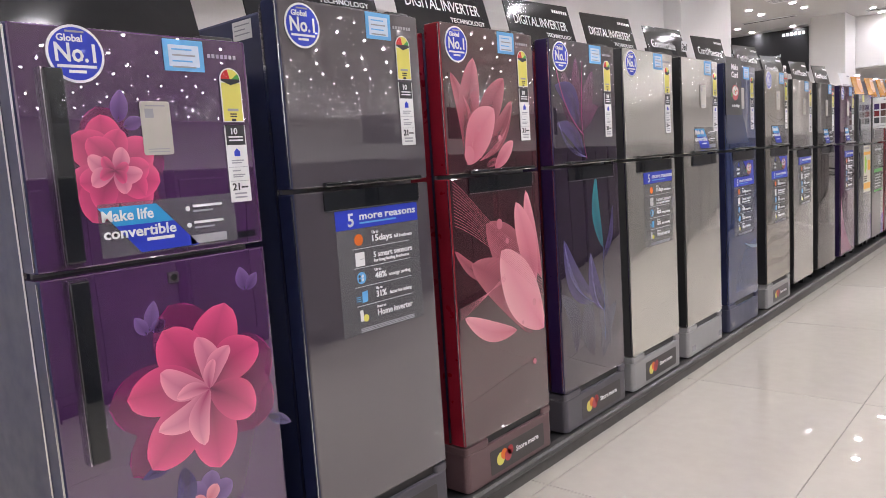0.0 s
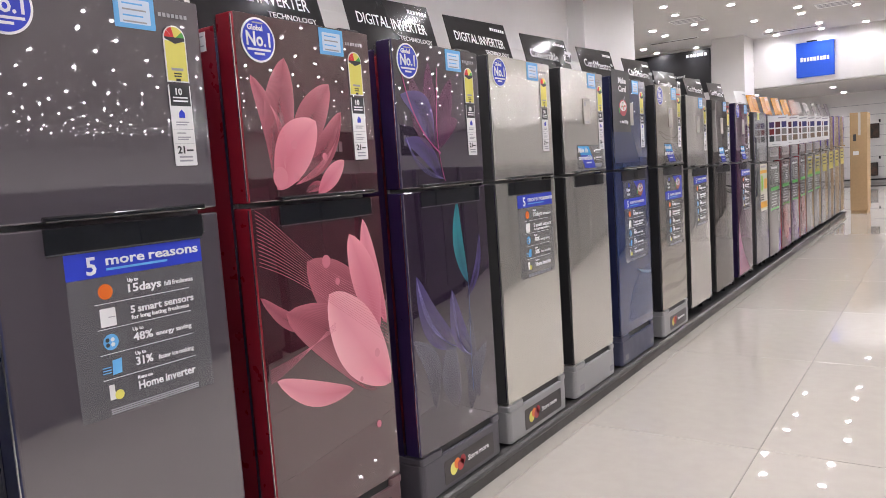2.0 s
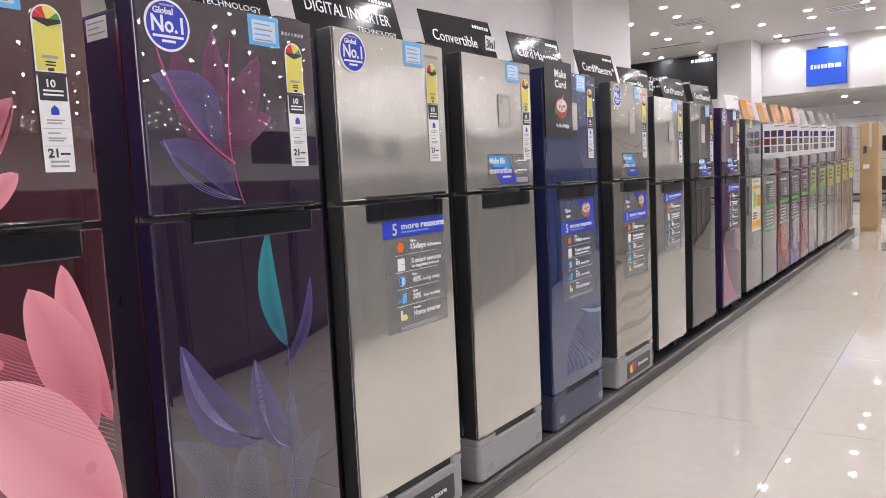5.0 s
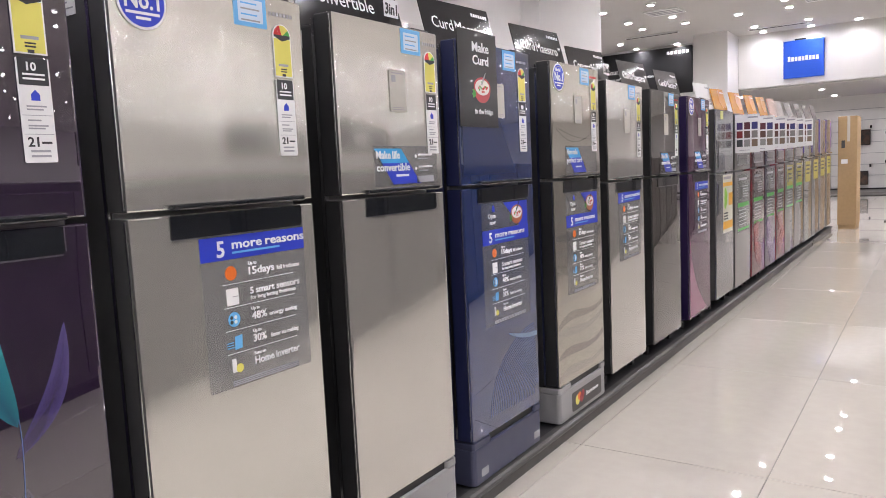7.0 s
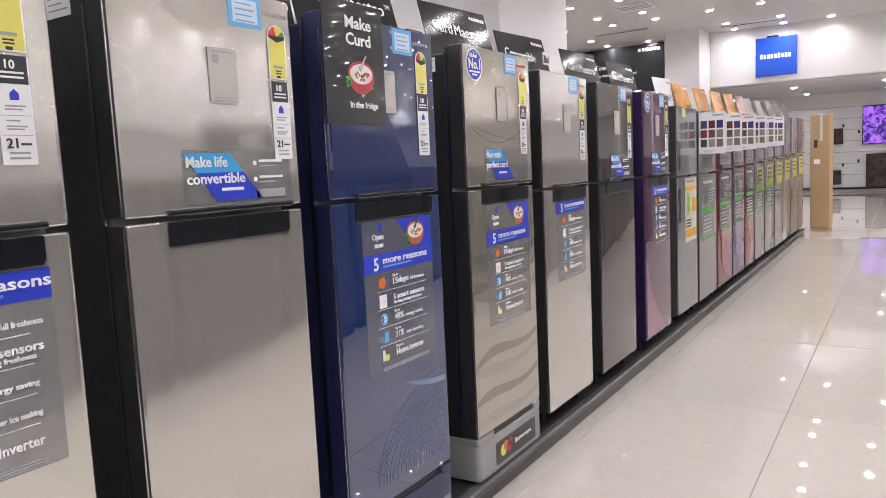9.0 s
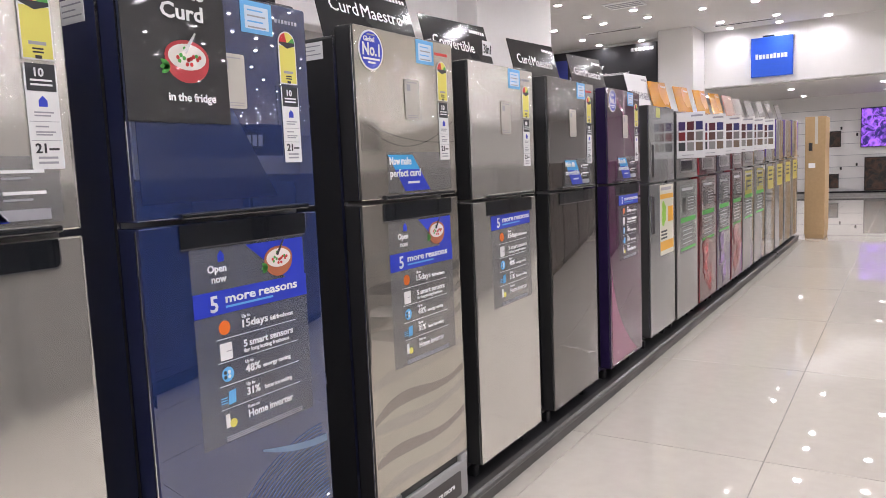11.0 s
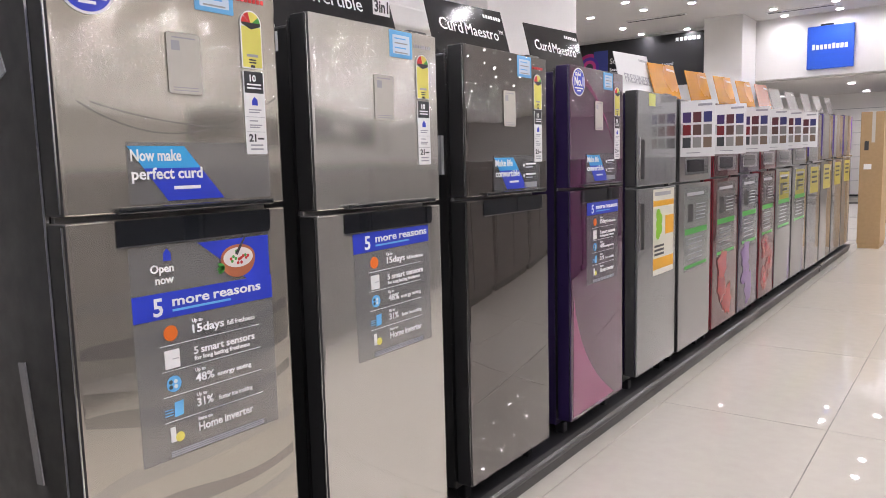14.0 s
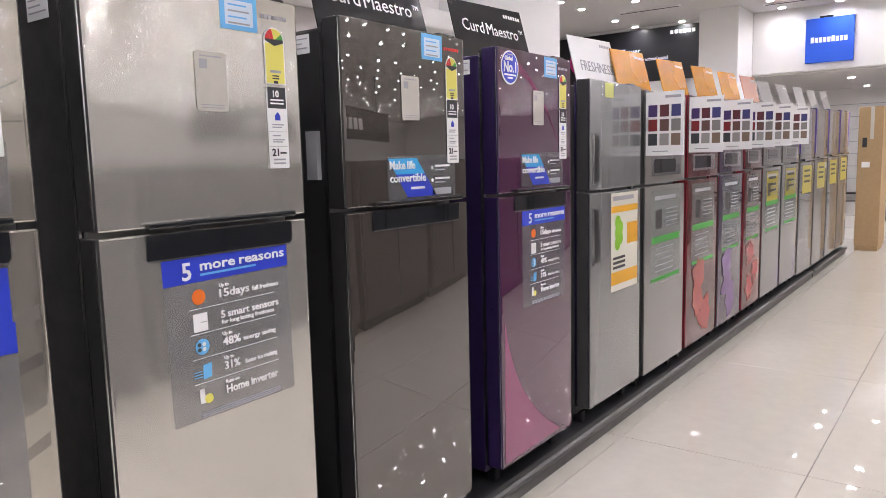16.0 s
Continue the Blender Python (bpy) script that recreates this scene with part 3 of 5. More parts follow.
def fridge(y0, label, face_mat, side_mat, w=W, z_low=0.255, seam=1.178, top=1.685, base=True, drawer_mat=None, handle="bar", xf=-1.85, store=True, depth=0.60, group="refrigerators in the row"):
    f = thing("refrigerator", xf, y0, 0, label, "refrigerator", group)
    body_low = 0.10 if not base else 0.085
    part("cabinet", box(-depth, 0.004, body_low + (0.02 if not base else 0.0), -0.075, w - 0.004, top - 0.022, 0.008), side_mat, f)
    part("gasket", box(-0.075, 0.014, z_low + 0.01, -0.0625, w - 0.014, top - 0.03, 0.002), GASKET, f, "pale grey door seal")
    bow(part("upper_door", door_bm(w, seam + 0.006, top, r=0.012), face_mat, f), side_mat)
    bow(part("lower_door", door_bm(w, z_low, seam - 0.006, r=0.012), face_mat, f), side_mat)
    part("hinge_cover", box(-0.13, w - 0.11, top - 0.022, -0.02, w - 0.02, top + 0.012, 0.006), BLACK, f)
    part("side_trim", box(-0.074, -0.001, z_low + 0.005, -0.064, 0.005, top - 0.01), CHROME, f, "thin bright strip beside the door")
    for za, zb in ((z_low + 0.006, seam - 0.012), (seam + 0.012, top - 0.006)):
        part("edge_strip", box(-0.0095, -0.0012, za, -0.006, 0.004, zb), CHROME, f, "thin bright door edge")
    lab = part("side_label", plate([(0, 0), (0.085, 0), (0.085, 0.05), (0, 0.05)], 0, 0.001), PAPER, f, "white printed label on the cabinet side")
    lab.matrix_basis = Matrix.Translation((-0.20, 0.0035, top - 0.085)) @ pose(0, 0, 0, 0, 0, -90)
    for i in range(3):
        bars(lab, "small_print", 0.008, 0.077 - 0.02 * (i % 2), 0.04 - i * 0.012, 0.003, 0.0012, GREYINK)
    if handle == "bar":
        y_a, y_b = 0.10, w - 0.055
        bm = plate([(y_a, seam - 0.06), (y_b - 0.005, seam - 0.06), (y_b, seam - 0.052), (y_b, seam - 0.008), (y_a, seam - 0.008)], 0.0005, 0.003)
        g = part("grip_pocket", bm, PIANO, f, "gloss black recessed grip")
        bm = bmesh.new()
        plate([(y_a, seam - 0.0635), (y_b - 0.004, seam - 0.0635), (y_b - 0.004, seam - 0.06), (y_a, seam - 0.06)], 0.0005, 0.004, bm)
        plate([(y_b, seam - 0.055), (y_b + 0.003, seam - 0.055), (y_b + 0.003, seam - 0.01), (y_b, seam - 0.01)], 0.0005, 0.004, bm)
        part("grip_edge", bm, CHROME, g)
        part("grip_lip", box(0.0005, y_a, seam + 0.004, 0.020, y_b + 0.004, seam + 0.018, 0.004), PIANO, f, "gloss black lip under the upper door")
    if base:
        dm = drawer_mat or side_mat
        d = part("base_drawer", door_bm(w, 0.085, z_low - 0.03, 0.5, 0.02, 0.006), dm, f, "base storage drawer with dark grip slot")
        for a, b in ((0.0, 0.13), (w - 0.06, w)):
            part("drawer_cheek", door_bm(b - a, z_low - 0.032, z_low - 0.006, 0.4, 0.012, 0.004, a), dm, d)
        part("grip_slot", box(-0.06, 0.12, z_low - 0.031, -0.012, w - 0.055, z_low - 0.004), BLACK, d)
        if store:
            st = part("store_sticker", plate(rrect(0.13, 0.105, w - 0.06, 0.195, 0.008), 0.0005, 0.0006), MATS.get("sticker_dark") or mat("sticker_dark", (0.05, 0.045, 0.045), 0.35), d, "dark sticker with fruit picture")
            for cy, cz, r, m in ((0.19, 0.15, 0.024, YELLOW), (0.212, 0.162, 0.02, ORANGE), (0.235, 0.15, 0.022, BOWL), (0.25, 0.165, 0.018, BOWL)):
                part("fruit", plate(disc(cy, cz, r, 14), 0.0013 + 0.0004 * (cy > 0.2) + 0.0003 * (cy > 0.23), 0.0003), m, st)
            words("Store more", 0.285, 0.145, 0.02, 0.0014, st, width=0.15)
        else:
            for a in (0.05, w - 0.07):
                part("tape_piece", plate(rrect(a, 0.11, a + 0.05, 0.14, 0.002), 0.0004, 0.0005), TAPE, d)
    else:
        for yy in (0.06, w - 0.06):
            part("foot", box(-0.10, yy - 0.02, 0.076, -0.06, yy + 0.02, 0.125, 0.006), BLACK, f)
            part("foot", box(-depth + 0.05, yy - 0.02, 0.076, -depth + 0.09, yy + 0.02, 0.125, 0.006), BLACK, f)
        part("hinge_foot", box(-0.05, w - 0.07, z_low - 0.012, -0.01, w - 0.03, z_low - 0.001, 0.003), CHROME, f)
    return f


def glass(name, col, rough=0.05):
    return mat(name, col, 0.45, coat=1.0, warp=0.006, coat_ior=2.5, spec=0.2)


def steel(name, col, rough=0.3):
    return mat(name, col, rough, metal=0.75, coat=0.25, warp=0.008)


NAVY_SIDE = mat("navy_painted_side", (0.018, 0.023, 0.075), 0.35, grain=0.1, scale=300, bump=0.04)
RED_SIDE = mat("maroon_painted_side", (0.24, 0.008, 0.02), 0.3, grain=0.08, scale=300, bump=0.04)
PURPLE_SIDE = mat("dark_purple_side", (0.024, 0.013, 0.065), 0.32, grain=0.1, scale=300, bump=0.04)
GREY_SIDE = mat("dark_grey_side", (0.055, 0.055, 0.055), 0.42, grain=0.08, scale=300, bump=0.05)
BLACK_SIDE = mat("black_painted_side", (0.022, 0.022, 0.023), 0.42, grain=0.08, scale=300, bump=0.05)
DRAWER_GREY = mat("grey_drawer_plastic", (0.30, 0.30, 0.30), 0.4, grain=0.04, scale=200)
DRAWER_DARK = mat("dark_drawer_plastic", (0.085, 0.08, 0.095), 0.35, grain=0.05, scale=200)
DRAWER_MAROON = mat("maroon_drawer_plastic", (0.13, 0.075, 0.08), 0.35, grain=0.05, scale=200)
DRAWER_NAVY = mat("navy_drawer_plastic", (0.05, 0.055, 0.10), 0.35, grain=0.05, scale=200)

PLUM = glass("plum_glass", (0.065, 0.016, 0.095))
GRAPHITE = glass("graphite_glass", (0.075, 0.065, 0.08))
MAROON = glass("maroon_glass", (0.050, 0.005, 0.014))
AUBERGINE = glass("aubergine_glass", (0.014, 0.003, 0.024))
BLUEGLASS = glass("navy_glass", (0.004, 0.022, 0.115))
UMBER = glass("umber_glass", (0.04, 0.032, 0.027))
VIOLET = glass("violet_glass", (0.06, 0.004, 0.045))
SILVER = steel("brushed_silver", (0.76, 0.745, 0.69), 0.11)
SILVER2 = steel("brushed_grey", (0.70, 0.68, 0.635), 0.10)
WAVE = steel("satin_taupe", (0.56, 0.525, 0.465), 0.09)
SILVERP = mat("silver_paint", (0.34, 0.345, 0.35), 0.25, metal=0.6, coat=0.6, warp=0.005, coat_ior=1.7)

DEEPPINK = petal_mat("deep_pink_petal", (0.13, 0.003, 0.05), (0.88, 0.10, 0.28), 1, 1)
HOTPINK = petal_mat("hot_pink_petal", (0.34, 0.008, 0.11), (0.95, 0.36, 0.50), 1, 1)
GHOSTPINK = petal_mat("ghost_pink_petal", (0.14, 0.01, 0.08), (0.30, 0.03, 0.16), 0.5, 0.7)
ROSE = petal_mat("rose_petal", (0.62, 0.13, 0.21), (0.90, 0.36, 0.43), 0.9, 0.95)
ROSEDARK = petal_mat("dusk_rose_petal", (0.30, 0.05, 0.085), (0.66, 0.19, 0.25), 0.5, 0.85, veins=0.25)
ROSELIGHT = petal_mat("pale_rose_petal", (0.72, 0.18, 0.27), (0.95, 0.48, 0.53), 0.95, 1)
LILAC = petal_mat("lilac_petal", (0.12, 0.05, 0.22), (0.28, 0.16, 0.42), 0.7, 0.9)
LEAFVIOLET = petal_mat("violet_leaf", (0.04, 0.02, 0.12), (0.12, 0.09, 0.28), 0.8, 0.8, veins=0.3)
LEAFMAUVE = petal_mat("mauve_leaf", (0.10, 0.02, 0.08), (0.24, 0.05, 0.16), 0.4, 0.7)
LEAFTEAL = petal_mat("teal_leaf", (0.01, 0.10, 0.16), (0.03, 0.30, 0.34), 0.9, 0.95)
LEAFICE = petal_mat("ice_leaf", (0.14, 0.14, 0.24), (0.28, 0.30, 0.42), 0.12, 0.45, veins=0.3)
PINKLINE = mat("pink_print_line", (0.62, 0.20, 0.26), 0.35, coat=1.0)
MAGENTALINE = mat("magenta_print_line", (0.36, 0.05, 0.17), 0.35, coat=1.0)
WAVELINE = mat("wave_print_dark", (0.37, 0.355, 0.325), 0.15, metal=0.75)
WAVELIGHT = mat("wave_print_light", (0.50, 0.48, 0.44), 0.15, metal=0.75)
LEAFLINE = mat("leaf_line_print", (0.22, 0.20, 0.42), 0.35, coat=1.0)
BLUELINE = mat("blue_print_line", (0.08, 0.14, 0.30), 0.35, coat=1.0)


def flower(f, name, cy, cz, petals, x=0.0001):
    """petals: (angle, length, width, material, skew), back to front, out of one middle."""
    for i, (a, l, w, m, sk) in enumerate(petals):
        part(name, petal(cy, cz, a, l, w, x + 0.00008 * i, sk, belly=0.85, tipround=0.55), m, f)


def leaves(f, name, items, x=0.0001):
    """items: (y, z, angle, length, width, material, skew)."""
    for i, (y, z, a, l, w, m, sk) in enumerate(items):
        part(name, petal(y, z, a, l, w, x + 0.00008 * i, sk), m, f)


def common(f, w, top, badge=True, info=False, mark=None, z_shift=0.0):
    if badge:
        round_badge(f, 0.078, top - 0.067)
    price_tag(f, w - 0.225, top - 0.08)
    energy_label(f, w - 0.110, top - 0.062)
    if info:
        info_card(f, 0.24, top - 0.26)
    maker_mark(f, w - 0.03, top - 0.035, mark or GREYINK)


# 0: plum refrigerator with upright handles and pink flowers
f = fridge(0.905, "glossy plum refrigerator printed with large pink flowers", PLUM, NAVY_SIDE, w=0.54, z_low=0.25, seam=1.056, top=1.552, handle="none", drawer_mat=DRAWER_DARK)
for za, zb in ((1.076, 1.465), (0.655, 1.04)):
    h = part("handle", box(0.002, 0.052, za, 0.026, 0.09, zb, 0.004), PIANO, f, "upright gloss black bar handle with bright edge")
    part("handle_edge", box(0.001, 0.0495, za - 0.002, 0.018, 0.0525, zb + 0.002), CHROME, h)
    part("handle_edge", box(0.001, 0.0895, za - 0.002, 0.012, 0.0915, zb + 0.002), CHROME, h)
part("lock", plate(rrect(0.272, 1.0, 0.297, 1.025, 0.004), 0.0006, 0.004), CHROME, f)
part("lock_hole", plate(disc(0.2845, 1.0125, 0.007, 16), 0.005, 0.001), BLACK, f)
ring = lambda n, a0, l, w, m, k=0.0: [(a0 + 360 * i / n + (7 if i % 2 else -5), l * (1 + 0.07 * ((i * 5) % 3 - 1)), w, m, k if i % 2 else -k) for i in range(n)]
flower(f, "petal", 0.180, 1.258, ring(5, 20, 0.128, 0.105, GHOSTPINK) + ring(7, 40, 0.112, 0.085, DEEPPINK, 0.05) + ring(6, 10, 0.085, 0.06, DEEPPINK, 0.08) + ring(5, 70, 0.058, 0.038, HOTPINK, 0.1) + ring(4, 30, 0.036, 0.024, DEEPPINK, 0.1))
flower(f, "petal", 0.345, 0.735, [(175, 0.24, 0.16, GHOSTPINK, 0), (15, 0.19, 0.17, GHOSTPINK, 0), (110, 0.23, 0.16, GHOSTPINK, 0), (330, 0.20, 0.16, GHOSTPINK, 0), (215, 0.25, 0.13, GHOSTPINK, 0),
                                  (72, 0.205, 0.125, DEEPPINK, 0.05), (122, 0.19, 0.12, DEEPPINK, 0), (172, 0.20, 0.115, DEEPPINK, -0.05), (272, 0.20, 0.12, DEEPPINK, 0), (222, 0.215, 0.125, DEEPPINK, 0), (28, 0.165, 0.11, DEEPPINK, 0.1), (322, 0.15, 0.10, DEEPPINK, 0.05),
                                  (150, 0.135, 0.065, HOTPINK, 0.12), (98, 0.13, 0.06, HOTPINK, -0.12), (205, 0.15, 0.06, HOTPINK, 0.14), (258, 0.135, 0.055, HOTPINK, -0.15), (55, 0.11, 0.05, HOTPINK, 0.12), (180, 0.085, 0.035, HOTPINK, -0.1), (75, 0.07, 0.03, HOTPINK, 0.1)])
flower(f, "petal", 0.31, 0.465, [(a, 0.075, 0.055, LILAC, 0) for a in (20, 75, 130, 185, 240, 300)] + [(a, 0.045, 0.035, ROSE, 0) for a in (50, 160, 280)])
leaves(f, "bud", [(0.215, 0.90, 75, 0.07, 0.035, LILAC, 0), (0.21, 0.895, 120, 0.05, 0.03, LILAC, 0), (0.22, 0.90, 30, 0.04, 0.03, LILAC, 0), (0.47, 0.95, 100, 0.06, 0.04, LILAC, 0), (0.475, 0.95, 50, 0.05, 0.03, LILAC, 0), (0.20, 1.36, 80, 0.07, 0.04, LILAC, 0), (0.21, 1.35, 20, 0.05, 0.03, LILAC, 0),
                  (0.25, 0.62, 205, 0.10, 0.035, LEAFVIOLET, 0.1), (0.26, 0.57, 260, 0.12, 0.05, LEAFVIOLET, 0.1), (0.5, 0.62, 330, 0.08, 0.03, LEAFVIOLET, 0)])
round_badge(f, 0.128, 1.497, 0.058)
price_tag(f, 0.32, 1.474, 0.10, 0.07)
energy_label(f, 0.455, 1.487, 0.058, 0.32)
info_card(f, 0.25, 1.288, 0.07, 0.117)
slogan(f, 0.133, 1.075, "Make life", "convertible", True, 0.33, 0.115)
maker_mark(f, 0.515, 1.517, GREYINK)
part("name_strip", plate([(0.435, 1.08), (0.515, 1.08), (0.515, 1.095), (0.435, 1.095)], 0.0005, 0.0006), PIANO, f)

# 1: graphite
f = fridge(1.547, "glossy graphite grey refrigerator with printed feature sheet", GRAPHITE, NAVY_SIDE, top=1.675, drawer_mat=DRAWER_DARK)
common(f, W, 1.675)
reasons(f, 0.135, 1.113, 0.335)

# 2: maroon with rose flowers
f = fridge(2.182, "glossy maroon refrigerator printed with pale rose flowers", MAROON, RED_SIDE, top=1.675, drawer_mat=DRAWER_MAROON)
common(f, W, 1.675)
U = 0.60 / W
UPPER = ((0.10, 1.23, 0.041, 1.517, 0.075, ROSEDARK, -0.12), (0.113, 1.264, 0.165, 1.57, 0.12, ROSEDARK, 0.03), (0.164, 1.249, 0.335, 1.509, 0.12, ROSEDARK, 0.05), (0.169, 1.23, 0.378, 1.43, 0.085, ROSEDARK, -0.08),
         (0.205, 1.203, 0.30, 1.21, 0.03, ROSEDARK, 0.1), (0.255, 1.195, 0.375, 1.287, 0.06, ROSE, 0.0), (0.10, 1.215, 0.268, 1.402, 0.145, ROSE, 0.06))
LOWER = ((0.25, 0.822, 0.005, 0.934, 0.05, ROSEDARK, 0.12), (0.46, 0.70, 0.185, 1.005, 0.19, ROSEDARK, -0.04), (0.514, 0.762, 0.437, 1.105, 0.085, ROSE, 0.05), (0.474, 0.742, 0.370, 1.066, 0.13, ROSE, -0.03),
         (0.44, 0.56, 0.09, 0.876, 0.17, ROSEDARK, -0.10), (0.335, 0.595, 0.036, 0.70, 0.075, ROSE, 0.07), (0.515, 0.565, 0.262, 0.900, 0.215, ROSELIGHT, 0.02))
for i, (by, bz, ty, tz, pw, m, sk) in enumerate(UPPER + LOWER):
    part("petal", petal(by * U, bz, math.degrees(math.atan2(tz - bz, (ty - by) * U)), math.hypot((ty - by) * U, tz - bz), pw, 0.0001 + 0.00008 * i, sk, n=20, belly=0.72, tipround=0.66), m, f)
for cy, cz, r, m in ((0.115, 1.247, 0.030, PINKLINE), (0.176, 1.335, 0.013, PINKLINE), (0.293, 1.30, 0.011, PINKLINE), (0.175, 1.245, 0.012, PINKLINE), (0.262, 0.997, 0.019, PINKLINE), (0.303, 0.932, 0.011, PINKLINE), (0.457, 0.678, 0.014, PINKLINE), (0.375, 0.615, 0.008, PINKLINE), (0.44, 0.45, 0.012, PINKLINE)):
    part("light_dot", plate(disc(cy * U, cz, r, 24), 0.0014, 0.0002), m, f)
for i in range(15):
    part("fine_line", strip(curve_pts((0.013 * U, 1.165 - i * 0.0105), (0.13 * U, 1.10 - i * 0.009), (0.20 * U, 0.965 - i * 0.003), (0.515 * U, 0.85 - i * 0.011), 24), 0.0017, 0.0012), PINKLINE, f)
for i in range(7):
    part("fine_line", strip(curve_pts((0.015 * U, 0.735 - i * 0.006), (0.10 * U, 0.745 - i * 0.004), (0.20 * U, 0.77), (0.28 * U, 0.79 + 0.004 * i)), 0.0017, 0.001), PINKLINE, f)
for i in range(9):
    part("fine_line", strip(curve_pts((0.17 * U, 1.225), ((0.25 + i * 0.004) * U, 1.235 + 0.006 * i), ((0.33 + i * 0.004) * U, 1.28 + 0.006 * i), (0.377 * U, 1.42)), 0.0017, 0.0009), PINKLINE, f)
for i in range(6):
    part("fine_line", strip(curve_pts((0.135 * U, 1.27), ((0.12 + i * 0.006) * U, 1.33), ((0.13 + 0.004 * i) * U, 1.39), (0.10 * U, 1.44)), 0.0017, 0.0009), PINKLINE, f)

# 3: aubergine with leaves
f = fridge(2.829, "glossy aubergine refrigerator printed with violet and teal leaves", AUBERGINE, PURPLE_SIDE, top=1.677, drawer_mat=DRAWER_DARK)
common(f, W, 1.677)
leaves(f, "leaf", [(0.27, 1.215, 150, 0.27, 0.075, LEAFVIOLET, -0.12), (0.25, 1.30, 95, 0.32, 0.09, LEAFMAUVE, 0.05), (0.25, 1.31, 120, 0.30, 0.11, LEAFMAUVE, 0.1), (0.25, 1.33, 62, 0.27, 0.10, LEAFMAUVE, 0.0), (0.24, 1.32, 30, 0.20, 0.08, LEAFMAUVE, 0.1), (0.23, 1.33, 140, 0.26, 0.11, LEAFVIOLET, -0.2)])
LOWLEAF = ((0.363, 0.815, 0.325, 1.13, 0.075, LEAFTEAL, 0.10), (0.27, 0.59, 0.043, 0.885, 0.12, LEAFVIOLET, 0.14), (0.364, 0.535, 0.252, 0.805, 0.10, LEAFVIOLET, 0.12), (0.354, 0.757, 0.465, 0.99, 0.045, LEAFVIOLET, -0.12),
           (0.11, 0.40, 0.0, 0.67, 0.10, LEAFICE, -0.2), (0.40, 0.36, 0.368, 0.70, 0.10, LEAFICE, 0.1), (0.25, 0.36, 0.235, 0.64, 0.13, LEAFICE, 0.12), (0.33, 0.33, 0.47, 0.56, 0.10, LEAFICE, 0.1))
for i, (by, bz, ty, tz, pw, m, sk) in enumerate(LOWLEAF):
    part("leaf", petal(by * U, bz, math.degrees(math.atan2(tz - bz, (ty - by) * U)), math.hypot((ty - by) * U, tz - bz), pw, 0.0001 + 0.00008 * i, sk, n=20), m, f)
part("stem", strip(curve_pts((0.29, 1.20), (0.24, 1.32), (0.25, 1.4), (0.28, 1.6)), 0.0011, 0.004), MAGENTALINE, f)
part("stem", strip(curve_pts((0.27, 1.30), (0.13, 1.37), (0.06, 1.48), (0.035, 1.63)), 0.0011, 0.006), MAGENTALINE, f)
part("stem", strip(curve_pts((0.40, 0.40), (0.39, 0.6), (0.42, 0.75), (0.41, 0.83)), 0.0011, 0.002), BLUELINE, f)
for i in range(9):
    part("fine_line", strip(curve_pts((0.30, 0.59), (0.20 - i * 0.010, 0.61 + 0.006 * i), (0.10 - i * 0.004, 0.72), (0.05, 0.88)), 0.0011, 0.0011), LEAFLINE, f)
for i in range(5):
    part("fine_line", strip(curve_pts((0.40, 0.54), (0.33 - i * 0.008, 0.56), (0.27 + 0.012 * i, 0.66), (0.285, 0.80)), 0.0011, 0.0011), LEAFLINE, f)
for i in range(4):
    part("fine_line", strip(curve_pts((0.28, 1.21), (0.16 - 0.012 * i, 1.215 + 0.012 * i), (0.08, 1.26 + 0.012 * i), (0.048, 1.36)), 0.0011, 0.0012), LEAFLINE, f)

# 4: silver with feature sheet
f = fridge(3.443, "brushed silver refrigerator with grey base drawer and feature sheet", SILVER, GREY_SIDE, w=0.545, top=1.684, drawer_mat=DRAWER_GREY)
common(f, 0.545, 1.684)
reasons(f, 0.170, 1.113, 0.325, percent="30%")

# 5: silver with slogan
f = fridge(4.098, "brushed grey refrigerator with blue slogan sticker", SILVER2, BLACK_SIDE, w=0.512, top=1.685, drawer_mat=DRAWER_GREY, store=False)
common(f, W, 1.685, badge=False, info=True)
slogan(f, 0.15, 1.202, "Make life", "convertible", True, 0.325, 0.12)

# 6: navy
f = fridge(4.722, "glossy navy blue refrigerator with printed curd advertisements", BLUEGLASS, NAVY_SIDE, w=0.545, top=1.688, drawer_mat=DRAWER_NAVY, store=False)
common(f, 0.545, 1.688, badge=False, info=True)
ad = part("poster", plate([(0.0, 1.39), (0.265, 1.39), (0.265, 1.725), (0.0, 1.725)], 0.003, 0.002), mat("poster_black", (0.008, 0.008, 0.010), 0.3, coat=0.5), f, "black hanging poster with bowl of curd")
words("Make", 0.095, 1.655, 0.032, 0.0052, ad, width=0.115)
words("Curd", 0.095, 1.61, 0.032, 0.0052, ad, width=0.11)
words("in the fridge", 0.10, 1.437, 0.017, 0.0052, ad, width=0.125)
bowl(ad, 0.155, 1.525, 0.058, BOWL, 0.0056)
reasons(f, 0.122, 1.113, 0.36, curd=True, percent="31%")
for i in range(26):
    part("fine_arc", strip([(0.60 - (0.05 + i * 0.016) * math.cos(radians(a)), 0.30 + (0.05 + i * 0.010) * math.sin(radians(a))) for a in range(2, 89, 6)], 0.0008, 0.0022), BLUELINE, f)
part("pale_arc", plate([(0.33 + 0.26 * q / 8, 0.60 - 0.035 * math.sin(math.pi * q / 16)) for q in range(9)] + [(0.59 - 0.26 * q / 8, 0.545 + 0.05 * (q / 8) ** 2) for q in range(9)], 0.0012, 0.0003), mat("pale_blue_arc", (0.16, 0.24, 0.36), 0.35, coat=1.0), f)
bm = plate([(0.02, 1.22), (0.45, 1.22), (0.26, 1.50), (0.02, 1.56)], 0.0004, 0.0003)
